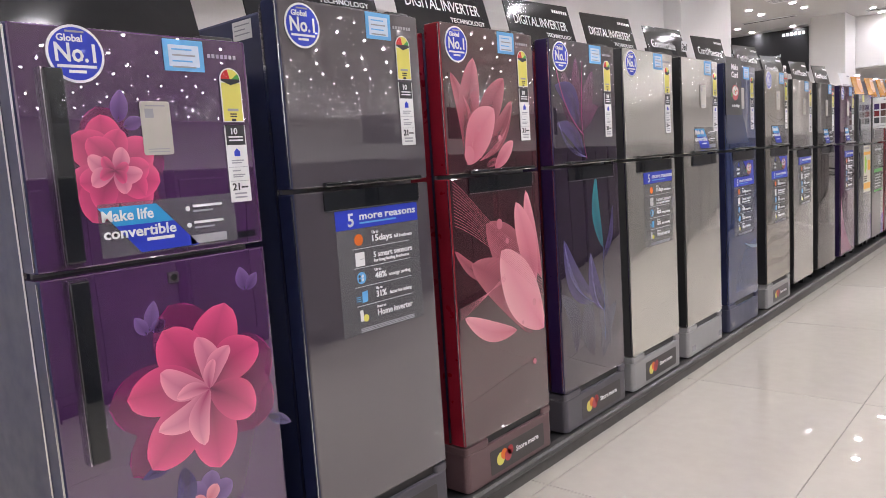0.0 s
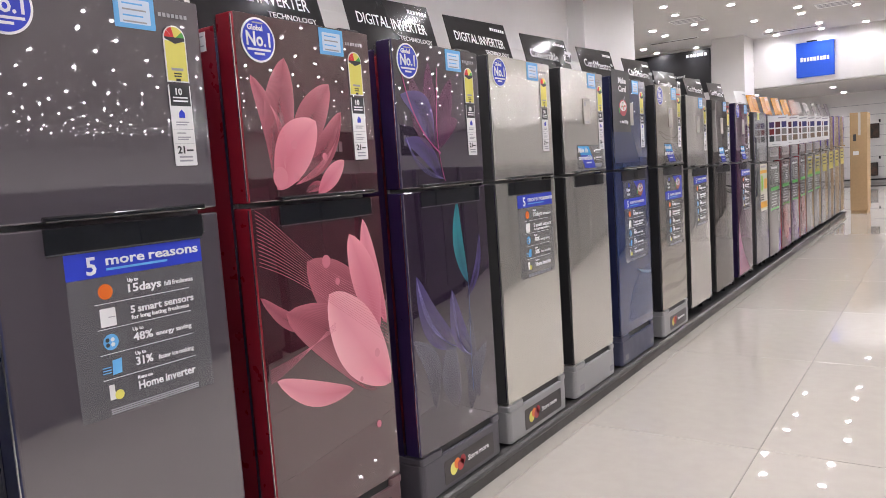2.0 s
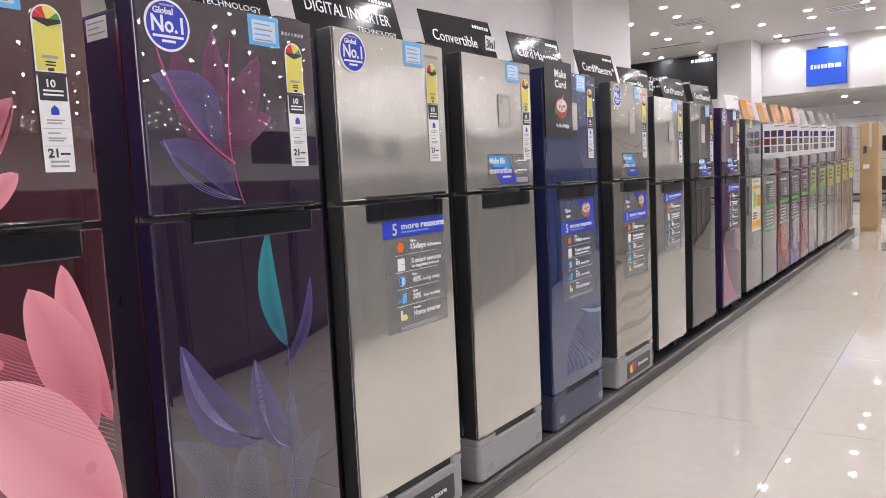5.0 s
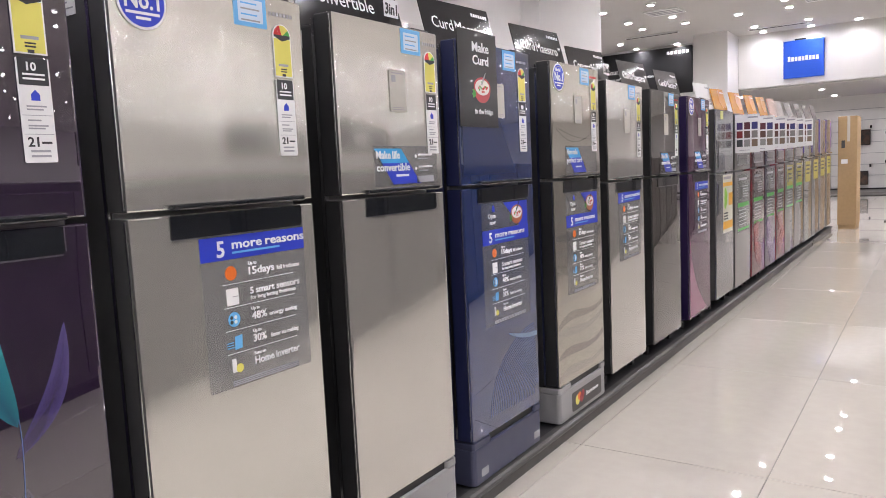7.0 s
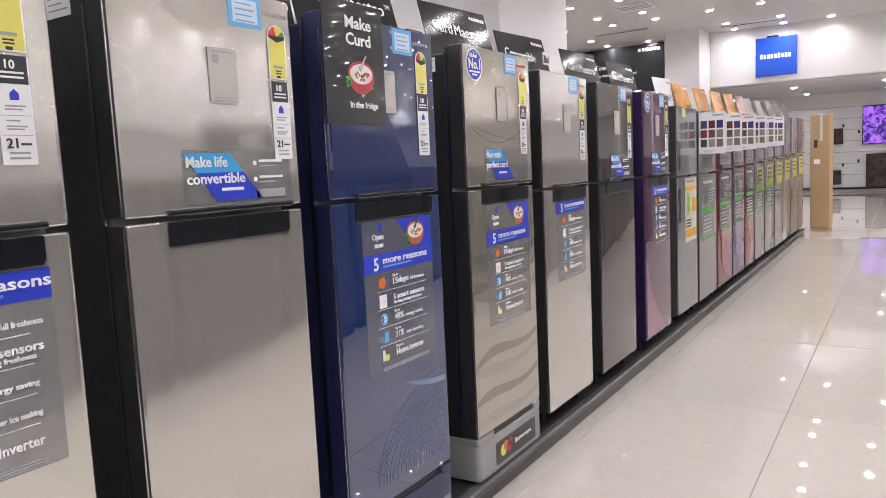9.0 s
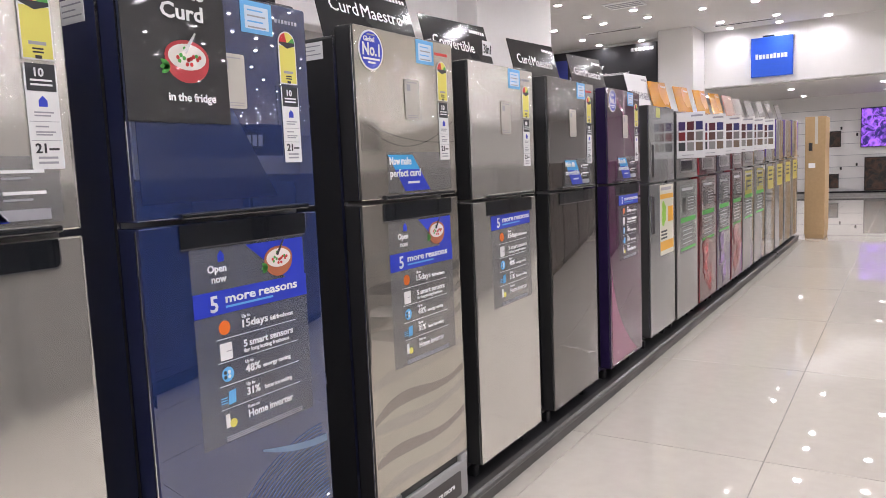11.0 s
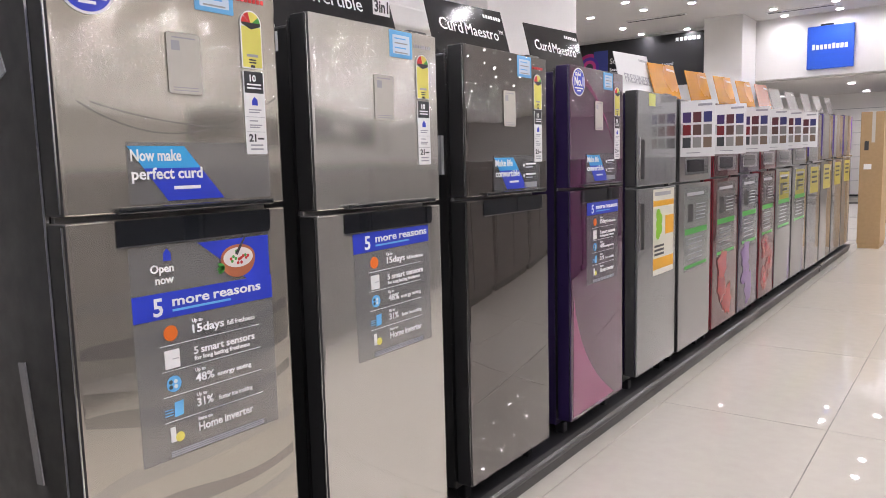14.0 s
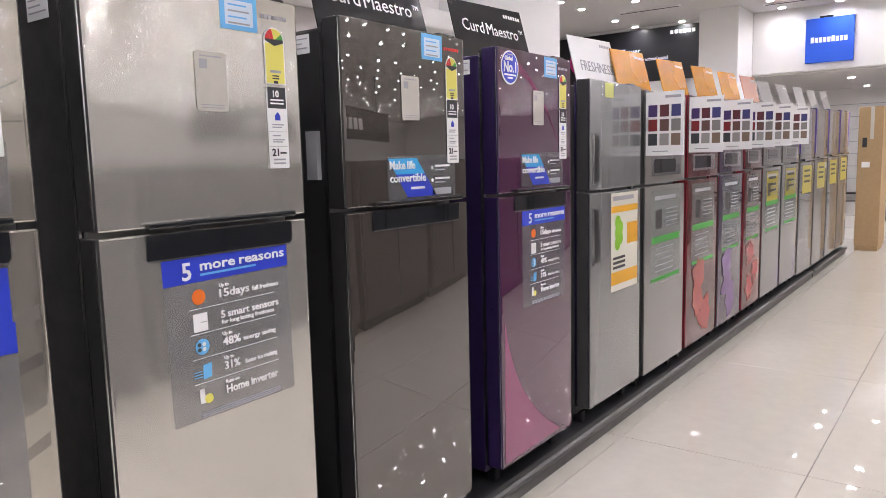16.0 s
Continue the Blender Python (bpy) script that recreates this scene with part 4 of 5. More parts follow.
part("blue_sweep", bm, mat("blue_sweep", (0.005, 0.018, 0.085), 0.3, coat=1.0), f)

# 7: taupe with waves
f = fridge(5.455, "satin taupe refrigerator with wave pattern and curd advertisements", WAVE, BLACK_SIDE, w=0.54, top=1.686, drawer_mat=DRAWER_GREY)
common(f, 0.54, 1.686, info=True, mark=RED)
slogan(f, 0.135, 1.2, "Now make", "perfect curd", False, 0.36, 0.125, detail=False)
reasons(f, 0.122, 1.113, 0.36, curd=True)
rng = random.Random(3)
for i in range(9):
    z = 0.32 + i * 0.085
    a, b = rng.uniform(-0.05, 0.05), rng.uniform(0.03, 0.08)
    pts = curve_pts((0.012, z + a), (0.2, z + b), (0.36, z - b), (0.588, z + a * 0.5 + 0.03), 20)
    low = curve_pts((0.012, z + a - 0.02), (0.2, z + b - 0.07), (0.36, z - b - 0.01), (0.588, z + a * 0.5 + 0.005), 20)
    part("wave_band", plate(pts + low[::-1], 0.0001, 0.0002), WAVELINE if i % 2 else WAVELIGHT, f)
for i in range(2):
    part("wave_line", strip(curve_pts((0.05 + 0.03 * i, 1.40), (0.2, 1.32 + 0.05 * i), (0.36, 1.32 + 0.03 * i), (0.588, 1.43 - 0.07 * i), 20), 0.0006, 0.003), WAVELINE, f)
for za, lean, ln in ((0.62, -8, 0.26), (1.46, -24, 0.15)):
    o = part("tape_strip", box(-0.015, 0.0, 0, 0.015, 0.003, ln), TAPE, f)
    o.matrix_basis = Matrix.Translation((-0.19, 0.0, za)) @ pose(0, 0, 0, 0, lean, 0)

# 8: brushed grey without base
f = fridge(6.095, "brushed grey refrigerator on short feet with feature sheet", SILVER2, BLACK_SIDE, w=0.538, z_low=0.15, seam=1.146, top=1.652, base=False)
common(f, 0.538, 1.652, badge=False, info=True)
reasons(f, 0.13, 1.081, 0.335, percent="31%", tilt=1.0)

# 9: umber
f = fridge(6.775, "glossy dark umber refrigerator with slogan sticker", UMBER, BLACK_SIDE, w=0.565, z_low=0.15, seam=1.146, top=1.652, base=False)
common(f, 0.565, 1.652, badge=False, info=True, mark=RED)
slogan(f, 0.17, 1.165, "Make life", "convertible", True, 0.325, 0.125)

o = part("tape_piece", box(-0.13, -0.012, 1.23, -0.09, 0.0035, 1.36), TAPE, f, "loose piece of clear tape")

# 10: violet
f = fridge(7.532, "glossy violet refrigerator with curved pattern and feature sheet", VIOLET, PURPLE_SIDE, w=0.555, z_low=0.15, seam=1.146, top=1.655, base=False)
common(f, 0.555, 1.655, info=True)
slogan(f, 0.15, 1.17, "Make life", "convertible", True, 0.325, 0.125)
reasons(f, 0.155, 1.081, 0.335)
part("pale_sweep", plate([(0.02, 0.165)] + curve_pts((0.03, 0.7), (0.08, 0.45), (0.25, 0.3), (0.5, 0.17), 14), 0.0004, 0.0003), mat("violet_sweep", (0.26, 0.05, 0.14), 0.3, coat=1.0), f)
for i in range(6):
    part("fine_line", strip(curve_pts((0.02, 1.60 + i * 0.008), (0.2, 1.6 + i * 0.006), (0.4, 1.5), (0.57, 1.22)), 0.0007, 0.0015), MAGENTALINE, f)

# printed patterns are drawn on a 0.60 m door and fitted to the true width
PRINTS = {"petal", "leaf", "bud", "stem", "fine_line", "light_dot", "fine_arc", "pale_arc", "blue_sweep", "wave_band", "wave_line", "pale_sweep"}
for ob in list(scene.objects):
    if ob.name.split(".")[0] in PRINTS and ob.parent and ob.parent.location.y > 1.2:
        for v in ob.data.vertices:
            v.co.y *= W / 0.60

# ---- boards standing on the refrigerators ----


def board(y0, material, z, lines=(), w=0.53, h=0.25, x=-2.05, lean=14, label="black acrylic advertising board", mark=INK, flip=False):
    b = thing("sign_board", x, y0, z, label + " standing on the refrigerator", "sign board", "boards on the refrigerators")
    lean_m = pose(0, 0, 0, 0, -lean, 0)
    p = part("panel", plate([(0, 0), (w, 0), (w - 0.01, h), (0.0, h - 0.02)], 0, 0.004), material, b)
    p.matrix_basis = lean_m
    fold = part("folded_foot", box(-0.10, 0.05, 0, -0.002, w - 0.05, 0.004), material, b)
    for txt, yy, zz, hh, ww, m in lines:
        words(txt, yy, zz, hh, 0.0045, p, m, width=ww, bold=0.0)
    if mark:
        for i in range(7):
            bars(p, "maker_mark", w - 0.155 + i * 0.019, w - 0.142 + i * 0.019, h - 0.03, 0.014, 0.0042, mark)
    return b


DIGI = (("DIGITAL INVERTER", 0.05, 0.125, 0.042, 0.42, INK), ("TECHNOLOGY", 0.28, 0.085, 0.018, 0.21, INK))
CURDM = (("Curd Maestro", 0.06, 0.12, 0.046, 0.40, INK), ("TM", 0.47, 0.15, 0.016, 0.03, INK))
CONV = (("Convertible", 0.06, 0.115, 0.046, 0.32, INK),)
board(0.93, SIGN, 1.533, (("Convertible", 0.05, 0.17, 0.046, 0.30, INK),))
board(1.6, SIGN, 1.656, DIGI)
board(2.23, SIGN, 1.656, DIGI)
board(2.89, SIGN, 1.658, DIGI)
board(3.52, SIGN, 1.665, DIGI)
for yy, zz in ((4.19, 1.666), (6.17, 1.633)):
    b = board(yy, SIGN, zz, CONV)
    p = b.children[0]
    part("white_box", plate([(0.395, 0.105), (0.475, 0.105), (0.475, 0.165), (0.395, 0.165)], 0.0042, 0.0006), INK, p)
    words("3in1", 0.402, 0.115, 0.036, 0.005, p, DARKINK, width=0.066)
for yy, zz in ((4.86, 1.669), (5.57, 1.667), (6.90, 1.633), (7.60, 1.636)):
    board(yy, SIGN, zz, CURDM)
board(4.76, SIGN, 1.669, (), 0.4, 0.2, -2.33, 8)

for yy, zz in ((6.85, 1.63), (7.55, 1.63)):
    k = thing("cable_bracket", -2.30, yy, zz - 0.001, "small black cable bracket standing on the refrigerator top", "bracket", "brackets on the refrigerators")
    part("post", box(-0.012, -0.25, 0, 0.012, -0.226, 0.12, 0.004), BLACK, k)
    part("arm", box(-0.012, -0.25, 0.10, 0.012, -0.12, 0.13, 0.006), BLACK, k)
    part("head", box(-0.025, -0.14, 0.07, 0.025, -0.09, 0.14, 0.012), BLACK, k)

# ---- the second maker's refrigerators ----
BROCHURE = mat("green_clear_sheet", (0.40, 0.44, 0.41), 0.2, alpha=0.25, coat=0.5)
REDFLOWER = glass("red_floral_glass", (0.09, 0.010, 0.014))
PURPLEFLOWER = glass("purple_floral_glass", (0.06, 0.04, 0.08))
GREYGLASS = glass("pale_grey_glass", (0.21, 0.20, 0.19))
REDBLOOM = petal_mat("red_bloom", (0.45, 0.01, 0.02), (0.75, 0.10, 0.08), 0.8, 0.6)
VIOLETBLOOM = petal_mat("violet_bloom", (0.20, 0.06, 0.35), (0.38, 0.22, 0.5), 0.8, 0.6)


def tall_fridge(y0, w, label, face_mat, side_mat, top, seam, low, bloom=None, window=True, sheet=True, yellow=False, x=-1.85):
    f = fridge(y0, label, face_mat, side_mat, w=w, z_low=low, seam=seam, top=top, base=False, handle="none", xf=x)
    if window:
        p = part("freezer_panel", plate(rrect(w * 0.14, seam + 0.045, w * 0.86, seam + 0.14, 0.01), 0.0005, 0.003), CHROME, f, "bright recessed panel")
        part("panel_window", plate(rrect(w * 0.2, seam + 0.06, w * 0.72, seam + 0.13, 0.008), 0.0037, 0.001), PIANO, p)
    if sheet:
        s = part("brochure", plate(rrect(w * 0.14, seam - 0.52, w * 0.88, seam - 0.03, 0.006), 0.0005, 0.0006), BROCHURE, f, "clear brochure sheet with green bands")
        bars(s, "white_heading", w * 0.22, w * 0.75, seam - 0.06, 0.02, 0.0013, GASKET)
        part("picture", plate(rrect(w * 0.25, seam - 0.23, w * 0.4, seam - 0.13, 0.004), 0.0013, 0.0004), SHELFDARK, s)
        bars(s, "small_print", w * 0.5, w * 0.8, seam - 0.13, 0.006, 0.0013, GASKET, 5, 0.022)
        bars(s, "green_band", w * 0.16, w * 0.86, seam - 0.27, 0.035, 0.0013, GREEN)
        bars(s, "small_print", w * 0.25, w * 0.7, seam - 0.33, 0.007, 0.0013, GASKET, 5, 0.03)
        bars(s, "green_band", w * 0.16, w * 0.86, seam - 0.485, 0.02, 0.0013, GREEN)
    if yellow:
        s = part("yellow_sheet", plate(rrect(w * 0.2, seam - 0.30, w * 0.82, seam - 0.04, 0.006), 0.0005, 0.0006), mat("dull_yellow_sheet", (0.52, 0.44, 0.06), 0.35, coat=0.3), f, "yellow printed sheet")
        bars(s, "small_print", w * 0.3, w * 0.7, seam - 0.08, 0.02, 0.0013, DARKINK, 3, 0.05)
    if bloom:
        rng = random.Random(int(y0 * 10))
        for k in range(3):
            cy, cz = w * rng.uniform(0.3, 0.7), low + 0.14 + 0.13 * k
            for i in range(6):
                part("bloom_petal", petal(cy, cz, 60 * i + 20 * k, rng.uniform(0.09, 0.15), 0.1, 0.0008 + 0.0003 * i + 0.0018 * k, 0.05), bloom, f)
    return f


f = tall_fridge(8.262, 0.575, "silver painted refrigerator with dark recessed side handles", SILVERP, GREY_SIDE, 1.60, 1.122, 0.16, window=False, sheet=False)
for za, zb in ((1.165, 1.36), (0.81, 1.04)):
    h = part("recessed_handle", plate(rrect(0.03, za, 0.085, zb, 0.012), 0.0005, 0.004), BLACK, f, "dark recessed upright handle")
    part("handle_frame", plate(rrect(0.022, za - 0.01, 0.03, zb + 0.01, 0.002), 0.0005, 0.006), CHROME, h)
s = part("yellow_leaflet", plate(rrect(0.22, 0.65, 0.53, 1.105, 0.004), 0.0005, 0.0008), mat("leaflet_white", (0.72, 0.70, 0.60), 0.35, coat=0.4), f, "white and orange printed leaflet")
LEAFO = mat("leaflet_orange", (0.75, 0.38, 0.02), 0.4)
bars(s, "orange_band", 0.22, 0.53, 1.045, 0.03, 0.0014, LEAFO)
bars(s, "orange_band", 0.22, 0.53, 0.74, 0.06, 0.0014, LEAFO)
bars(s, "orange_band", 0.40, 0.53, 0.96, 0.10, 0.0014, LEAFO)
bars(s, "small_print", 0.24, 0.48, 1.09, 0.02, 0.0014, GREYINK)
bars(s, "small_print", 0.24, 0.38, 0.81, 0.012, 0.0014, DARKINK, 3, 0.022)
for i in range(5):
    part("fruit_picture", plate(disc(0.29 + 0.03 * (i % 2), 0.87 + 0.025 * i, 0.032, 12), 0.0014 + 0.0004 * i, 0.0003), mat("lime_print", (0.25, 0.55, 0.03), 0.4), s)
part("yellow_tag", plate([(0.15, 1.53), (0.24, 1.53), (0.24, 1.592), (0.15, 1.592)], 0.0005, 0.0006), mat("pale_yellow_tag", (0.66, 0.68, 0.22), 0.4), f)

FRONTS = [(8.89, 0.60, GREYGLASS, GREY_SIDE, None, "silver refrigerator with clear green-banded brochure"), (9.54, 0.58, REDFLOWER, RED_SIDE, REDBLOOM, "dark red floral refrigerator with clear brochure"),
          (10.16, 0.55, PURPLEFLOWER, BLACK_SIDE, VIOLETBLOOM, "grey violet floral refrigerator with clear brochure"), (10.76, 0.49, REDFLOWER, RED_SIDE, REDBLOOM, "red floral refrigerator with clear brochure"),
          (11.30, 0.60, GREYGLASS, GREY_SIDE, None, "pale grey refrigerator with clear brochure"), (11.945, 0.66, GREYGLASS, BLACK_SIDE, None, "pale grey refrigerator with yellow sheet")]
for i, (y, w, fm, sm, bl, lb) in enumerate(FRONTS):
    tall_fridge(y, w, lb, fm, sm, 1.59 + 0.012 * i, 1.122 + 0.01 * i, 0.15, bl, True, True, i >= 4)
# violet colour stands in for LED light reflected on the far refrigerators' edges
LEDREFLECT = mat("violet_led_reflection", (0.30, 0.22, 0.75), 0.15, metal=0.6, coat=1.0)
for i in range(4):
    y = 12.66 + 0.73 * i
    f = tall_fridge(y, 0.68, "silver refrigerator with painted violet reflection on its edge and yellow sheet", GREYGLASS if i % 2 else SILVERP, GREY_SIDE, 1.67 + 0.02 * i, 1.18 + 0.015 * i, 0.13, None, False, False, True)
    part("violet_strip", box(-0.06, -0.004, 1.25, 0.004, 0.02, 1.66 + 0.02 * i), LEDREFLECT, f, "strip coloured violet as LED light reflected on the door edge")
    part("grip_lip", box(0.0005, 0.1, 1.182 + 0.015 * i, 0.02, 0.6, 1.20 + 0.015 * i, 0.003), PIANO, f)

# boards of the second maker
board(8.50, PAPER, 1.58, (("FRESHNESS", 0.08, 0.10, 0.05, 0.36, GREYINK),), 0.5, 0.28, -2.02, 14, "white printed advertising board", GREYINK)
for i, (y, z) in enumerate(((8.93, 1.57), (9.58, 1.58), (10.2, 1.595), (10.78, 1.605), (11.36, 1.62))):
    m = ORANGEBOARD if i < 4 else mat("pink_board", (0.55, 0.22, 0.14), 0.15, coat=0.5)
    board(y, m, z, (("CONVERTIBLE FREEZER", 0.05, 0.03, 0.035, 0.36, mat("brown_print", (0.25, 0.10, 0.01), 0.4)),) if i == 0 else (("CONVERTIBLE FREEZER", 0.05, 0.03, 0.03, 0.36, mat("brown_print", (0.25, 0.10, 0.01), 0.4)),), 0.46, 0.27, -2.0, 14, "orange printed advertising board", INK)
for i in range(5):
    board(11.98 + 0.72 * i, GREYBOARD, 1.63 + 0.02 * i, (), 0.46, 0.27, -2.02, 16 + 2 * (i % 2), "grey translucent advertising board", INK if i == 1 else None)

# colour cards that stick out from the doors
SWATCH = [mat("swatch_" + n, c, 0.3, coat=0.5) for n, c in (("violet", (0.06, 0.03, 0.14)), ("maroon", (0.10, 0.02, 0.03)), ("navy", (0.04, 0.04, 0.16)), ("red", (0.20, 0.015, 0.02)), ("brown", (0.12, 0.06, 0.05)), ("grey", (0.22, 0.21, 0.20)), ("slate", (0.05, 0.055, 0.06)), ("steel", (0.30, 0.29, 0.28)), ("tan", (0.20, 0.14, 0.105)))]


def colour_card(y, z0, z1, w=0.19, x=-1.848):
    c = thing("colour_card", x, y, z0, "white card of nine colour swatches fixed to the refrigerator door", "colour card", "colour cards on the doors")
    h = z1 - z0
    part("card", box(0.004, -0.002, 0, w, 0.0, h), PAPER, c)
    part("clip", box(0.0, -0.006, h * 0.4, 0.02, 0.002, h * 0.6), FILM, c)
    for r in range(3):
        for k in range(3):
            a = 0.016 + k * (w - 0.02) / 3
            zz = h * 0.16 + (2 - r) * h * 0.225
            part("swatch", box(a, -0.0032, zz, a + (w - 0.02) / 3 - 0.012, -0.0022, zz + h * 0.185), SWATCH[(r * 3 + k) % 9], c)
    part("heading", box(w * 0.52, -0.0032, h * 0.9, w * 0.92, -0.0022, h * 0.94), GREYINK, c)
    part("footer", box(w * 0.2, -0.0032, h * 0.06, w * 0.6, -0.0022, h * 0.075), GREYINK, c)
    return c


for i, y in enumerate((8.882, 9.532, 10.152, 10.752, 11.292, 11.937)):
    colour_card(y, 1.27 + 0.012 * i, 1.575 + 0.012 * i)

# ---- carton at the end of the row ----
c = thing("carton", -1.80, 15.92, 0, "tall brown cardboard refrigerator carton standing on the floor", "carton")
part("carton_body", box(0, 0, 0.06, 0.27, 0.66, 1.80, 0.006), CARTON, c)
part("carton_base", box(0.01, 0.01, 0.0, 0.26, 0.65, 0.06), CARTON, c)
part("packing_tape", box(0.13, -0.002, 1.4, 0.17, 0.0, 1.801), BEIGE, c)
part("carton_label", box(0.05, -0.002, 1.05, 0.14, -0.0003, 1.12), PAPER, c)
part("printed_mark", box(0.05, -0.002, 1.30, 0.10, -0.0003, 1.42), DARKINK, c)
# ---- far end: signs, banner, televisions ----
s = thing("wall_sign", -3.64, 22.5, 3.075, "square blue shop sign on the white fascia", "sign")
part("sign_board", box(0, -0.09, 0, 0.89, -0.002, 0.89, 0.01), BLUESIGN, s)
for i in range(9):
    part("letter_block", box(0.10 + 0.077 * i, -0.1, 0.40, 0.158 + 0.077 * i, -0.0905, 0.50 + (0.015 if i in (0, 5) else 0)), INK, s)
part("bracket", box(0.25, -0.08, 0.89, 0.5, -0.02, 0.93, 0.005), BLACK, s)

b = thing("wall_banner", -9.66, 22.4, 2.98, "wide black advertising banner with speaker picture", "banner")
part("banner_panel", box(0, -0.06, 0, 3.86, -0.002, 1.2), BACKBLACK, b)
words("Sound Tower", 1.55, 0.66, 0.13, -0.065, b, INK, width=0.95, face=FACE_S)
words("Boost your party with bi directional sound", 1.55, 0.48, 0.075, -0.065, b, INK, width=1.6, face=FACE_S)
words("power 1500W", 1.55, 0.34, 0.06, -0.065, b, INK, width=0.6, face=FACE_S)
for i in range(6):
    part("maker_mark", box(3.2 + i * 0.1, -0.064, 1.02, 3.27 + i * 0.1, -0.0605, 1.1), INK, b)
for r, col in ((0.34, (0.55, 0.02, 0.22)), (0.26, (0.10, 0.03, 0.45)), (0.18, (0.65, 0.05, 0.3)), (0.1, (0.02, 0.02, 0.05))):
    bm = plate(disc(1.0, 0.62, r, 28), 0, 0.002)
    o = part("speaker_ring", bm, mat("speaker_glow_%d" % int(r * 100), col, 0.4), b)
    o.matrix_basis = Matrix.Translation((0, -0.0615 - (0.4 - r) * 0.02, 0)) @ Matrix(((0, 1, 0, 0), (-1, 0, 0, 0), (0, 0, 1, 0), (0, 0, 0, 1)))
part("speaker_body", box(1.12, -0.066, 0.0, 1.5, -0.0605, 1.0), mat("speaker_blue", (0.05, 0.07, 0.35), 0.3), b)


def television(x0, z0, w, h, glow, label, y=28.0):
    t = thing("television", x0, y, z0, label, "television", "televisions on the far wall")
    part("bezel", box(0, -0.06, 0, w, -0.002, h, 0.006), BLACK, t)
    part("screen", box(0.02, -0.064, 0.02, w - 0.02, -0.0605, h - 0.02), glow, t)
    return t


def screen_mat(name, a, b2, strength, scale=4):
    m = bpy.data.materials.new(name)
    m.use_nodes = True
    nt = m.node_tree
    bs = nt.nodes["Principled BSDF"]
    bs.inputs["Base Color"].default_value = (0.01, 0.01, 0.01, 1)
    bs.inputs["Roughness"].default_value = 0.15
    tc = nt.nodes.new("ShaderNodeTexCoord")
    n = nt.nodes.new("ShaderNodeTexNoise")
    n.inputs["Scale"].default_value = scale
    n.inputs["Distortion"].default_value = 2.0
    r = nt.nodes.new("ShaderNodeValToRGB")
    r.color_ramp.elements[0].color, r.color_ramp.elements[1].color = (*a, 1), (*b2, 1)
    r.color_ramp.elements[0].position, r.color_ramp.elements[1].position = 0.4, 0.6
    nt.links.new(tc.outputs["Object"], n.inputs[0])
    nt.links.new(n.outputs[0], r.inputs[0])
    nt.links.new(r.outputs[0], bs.inputs["Emission Color"])
    bs.inputs["Emission Strength"].default_value = strength
    MATS[name] = m
    return m


SCREEN_V = screen_mat("screen_violet", (0.02, 0.01, 0.12), (0.35, 0.12, 0.85), 1.2)
SCREEN_D = screen_mat("screen_dark", (0.01, 0.01, 0.012), (0.06, 0.03, 0.02), 0.6)
television(-1.64, 1.37, 1.6, 1.11, SCREEN_V, "wall television showing a violet picture")
television(-1.53, 0.14, 0.8, 0.95, SCREEN_D, "dark upright display panel on the far wall")
television(-2.51, 1.41, 0.38, 0.46, SCREEN_D, "small dark television on the far wall")
television(-2.57, 0.22, 0.40, 0.42, SCREEN_D, "small dark television low on the far wall")
for i in range(7):
    z = 0.5 + i * 0.33
    setting("trim", box(-4, 27.986, z, 2.9, 27.9995, z + 0.012), GREYINK, "thin groove line of the slatted wall")
setting("trim", box(-9.6, 27.90, 0.08, 2.9, 27.999, 0.13), BLACK, "black ledge under the televisions")
for i in range(10):
    h = thing("wall_hook", -2.15 + 0.4 * (i % 5), 28.0, 0.75 + 0.95 * (i // 5) + 0.1 * (i % 3), "small black bracket on the far wall", "bracket", "brackets on the far wall")
    part("bracket_plate", box(0, -0.03, 0, 0.05, -0.001, 0.09, 0.004), BLACK, h)

# ---- across the aisle, seen in the doors ----
for i in range(14):
    y = -2.0 + 1.6 * i
    d = thing("display_cabinet", 0.80, y, 0, "dark low display cabinet across the aisle", "display cabinet", "cabinets across the aisle")
    part("cabinet_body", box(0, 0.0, 0.08, 0.9, 1.5, 1.28, 0.01), SHELFDARK, d)
    part("kick_board", box(0.05, 0.02, 0, 0.85, 1.48, 0.08), BLACK, d)
    part("cabinet_door", box(-0.02, 0.03, 0.14, -0.001, 0.74, 1.22, 0.004), SHELFDARK, d)
    part("cabinet_door", box(-0.02, 0.76, 0.14, -0.001, 1.47, 1.22, 0.004), SHELFDARK, d)
s = thing("wall_sign", 14.0, 17.0, 1.9, "long black sign with white blocks across the shop", "sign")
part("sign_board", box(-0.1, 0, 0, -0.002, 7, 1.0), BACKBLACK, s)
for yy in (1.0, 6.0):
    part("hanging_rod", box(-0.06, yy, 1.0, -0.04, yy + 0.02, CEIL - 1.9), BLACK, s)
for i in range(4):
    part("letter_block", box(-0.12, 3.0 + 0.42 * i, 0.3, -0.1005, 3.3 + 0.42 * i, 0.65), INK, s)

# ---- ceiling ----


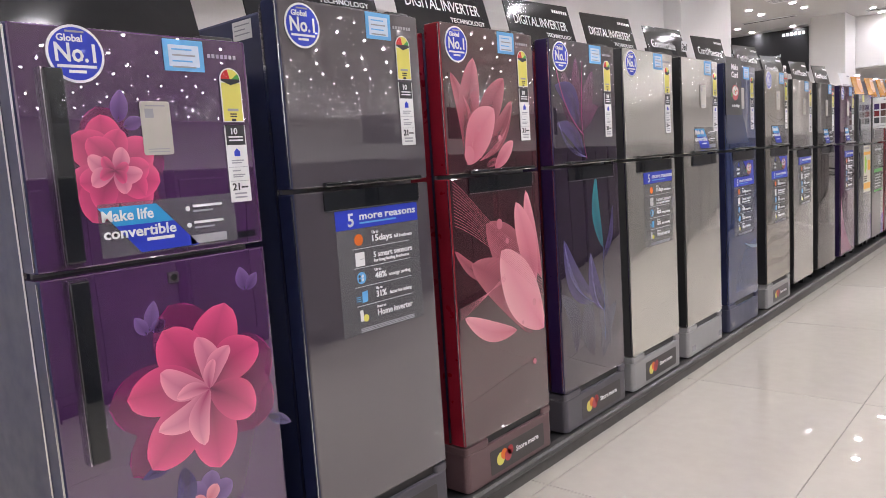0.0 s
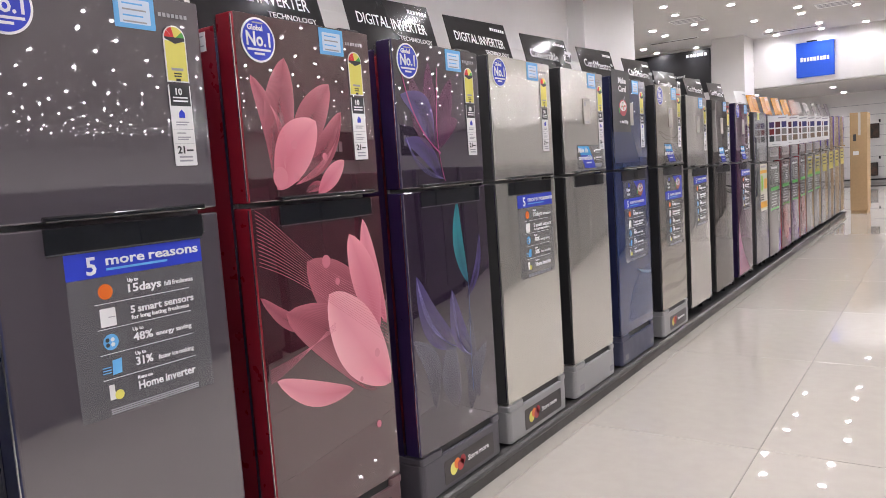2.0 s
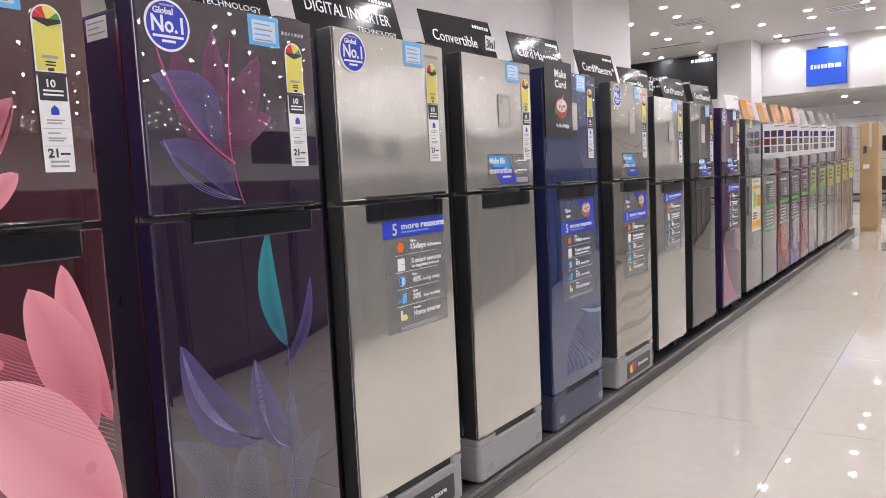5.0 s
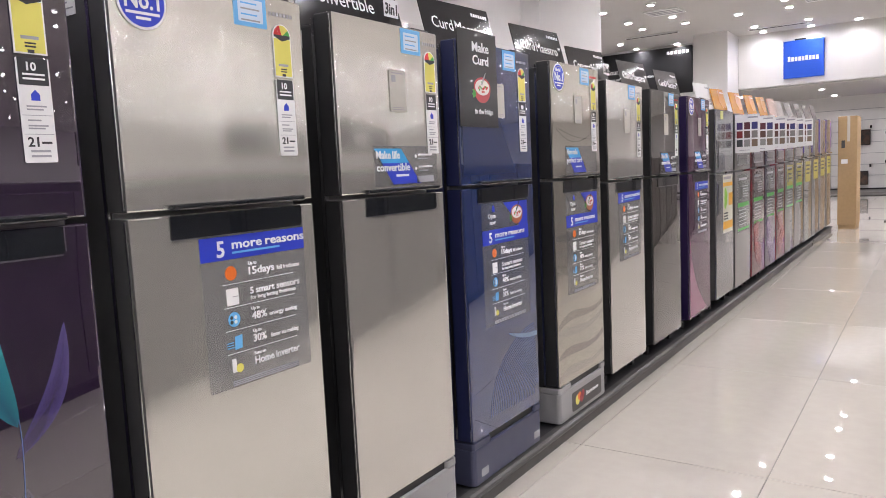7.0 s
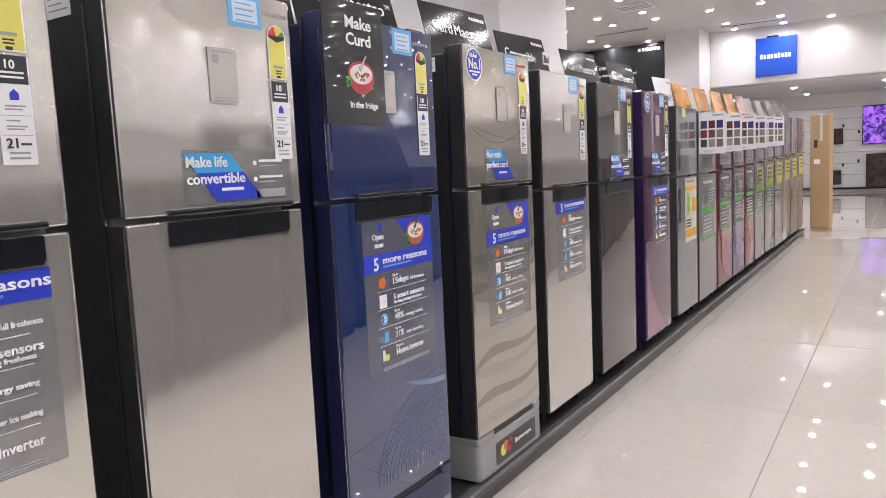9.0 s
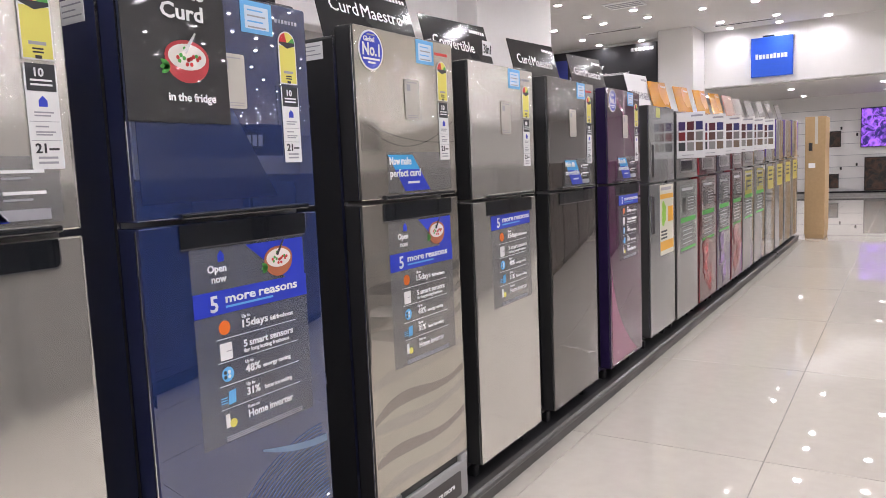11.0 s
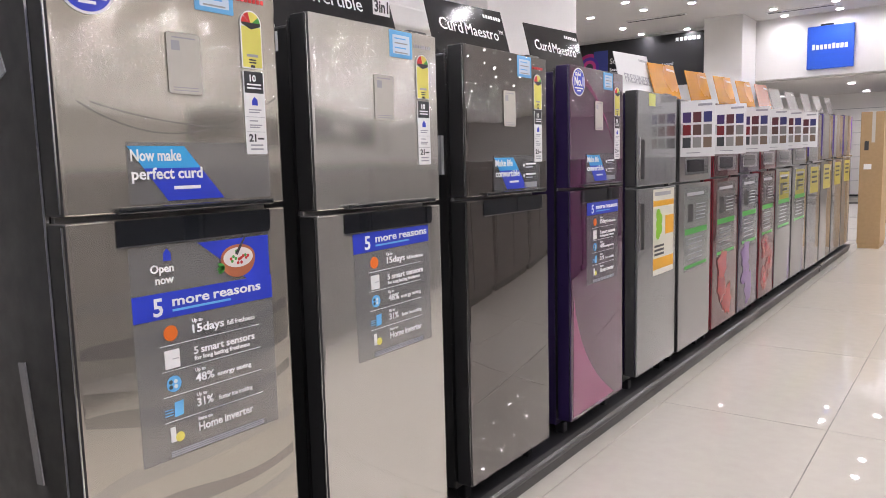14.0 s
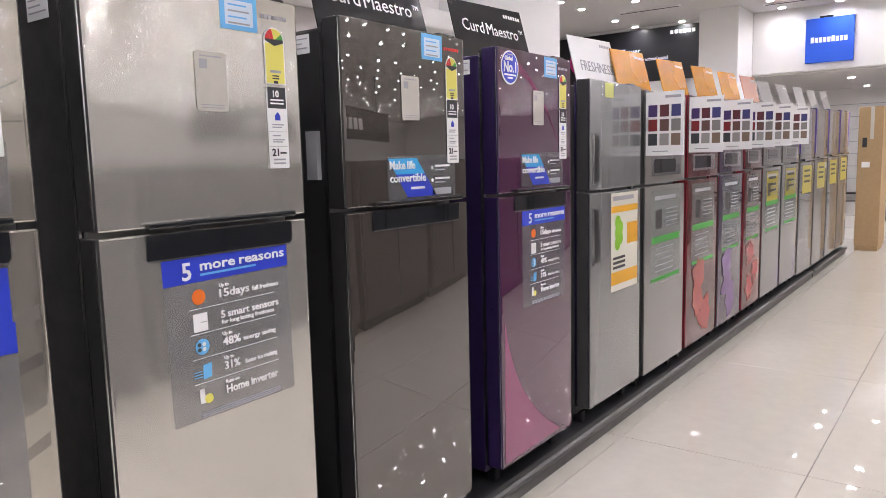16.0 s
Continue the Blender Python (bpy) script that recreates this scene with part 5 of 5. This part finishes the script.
def downlight():
    d = thing("downlight", 0, 0, 0, "round recessed white ceiling downlight, lit", "downlight", "downlights in the ceiling")
    bm = bmesh.new()
    n = 16
    rows = []
    for r, z in ((0.095, -0.001), (0.09, -0.012), (0.078, -0.034), (0.071, -0.034), (0.07, -0.002)):
        rows.append([bm.verts.new((r * math.cos(2 * math.pi * i / n), r * math.sin(2 * math.pi * i / n), z)) for i in range(n)])
    for a, b2 in zip(rows, rows[1:]):
        for i in range(n):
            bm.faces.new((a[i], a[(i + 1) % n], b2[(i + 1) % n], b2[i]))
    part("ring", bm, RING, d)
    bm = bmesh.new()
    bm.faces.new([bm.verts.new((0.07 * math.cos(-2 * math.pi * i / 12), 0.07 * math.sin(-2 * math.pi * i / 12), -0.004)) for i in range(12)])
    part("lens", bm, GLOW, d)
    return d


first = downlight()
first.matrix_basis = pose(-7.2, 22.1, CEIL)
rng = random.Random(11)
XS = [-7.2 + 1.05 * i for i in range(16)]
YS = [22.1, 21.1, 19.4, 18.4, 16.9, 15.9, 14.6, 13.6, 11.6, 10.6, 8.6, 7.6, 5.6, 4.6, 2.6, 1.6, -0.4, -2.4, -4.4]
for iy, y in enumerate(YS):
    for ix, x in enumerate(XS):
        if (ix, iy) == (0, 0) or (x < -4.9 and y < 14.5) or (-5.7 < x < -4.5 and 21.0 < y < 22.6) or (x > -4.9 and y > 22.3) or rng.random() < 0.12:
            continue
        copy_thing(first, pose(x + rng.uniform(-0.08, 0.08), y + rng.uniform(-0.1, 0.1), CEIL))
# unseen downlights, added under the low ceiling to light the television bay
for x in (-7, -5, -3, -1, 1):
    for y in (24.2, 26.9):
        copy_thing(first, pose(x, y, 2.9))


glows = bmesh.new()
for ix in range(13):
    for iy in range(29):
        x, y = 9.8 + 1.8 * ix + rng.uniform(-0.3, 0.3), -5 + 1.85 * iy + rng.uniform(-0.3, 0.3)
        if y < 49:
            glows.faces.new([glows.verts.new((x + 0.05 * math.cos(-2 * math.pi * i / 8), y + 0.05 * math.sin(-2 * math.pi * i / 8), CEIL - 0.004)) for i in range(8)])
for ix in range(4):
    for iy in range(14):
        x, y = 3.8 + 1.5 * ix, 24 + 1.75 * iy
        glows.faces.new([glows.verts.new((x + 0.05 * math.cos(-2 * math.pi * i / 8), y + 0.05 * math.sin(-2 * math.pi * i / 8), CEIL - 0.004)) for i in range(8)])
tagged(link("far_downlights", glows, GLOW), "round lit downlights far across the shop ceiling", "downlights", "", "stuff")


def slot_vent(x, y, w, d):
    v = thing("ceiling_vent", x, y, CEIL, "long slotted ceiling air vent", "vent", "vents in the ceiling")
    part("frame", box(0, 0, -0.02, w, d, -0.001, 0.004), RING, v)
    for i in range(3):
        part("slot", box(0.03, d * (0.18 + 0.25 * i), -0.0235, w - 0.03, d * (0.30 + 0.25 * i), -0.0205), GREYINK if d > 0.2 else BLACK, v)


slot_vent(-6.9, 20.4, 1.3, 0.12)
slot_vent(-4.3, 21.6, 1.3, 0.12)
slot_vent(-5.5, 17.6, 0.7, 0.6)
slot_vent(-2.7, 18.6, 0.7, 0.6)

# ---- floor tiles, last ----
near = tile_bm(0, 0)
tile_me = bpy.data.meshes.new("tile")
near.to_mesh(tile_me)
near.free()
tile_me.materials.append(TILE)
rest = bmesh.new()
for ix in range(-11, 47):
    for iy in range(-7, 32):
        x, y = TX + ix * TW, TY + iy * TL
        if -1 <= ix <= 3 and -3 <= iy <= 11:
            o = new("tile", tile_me)
            o.parent = floor
            o.location = (x, y, 0)
        else:
            tile_bm(x, y, rest)
far = link("far_tiles", rest, TILE, floor)
far["kind"] = "stuff"
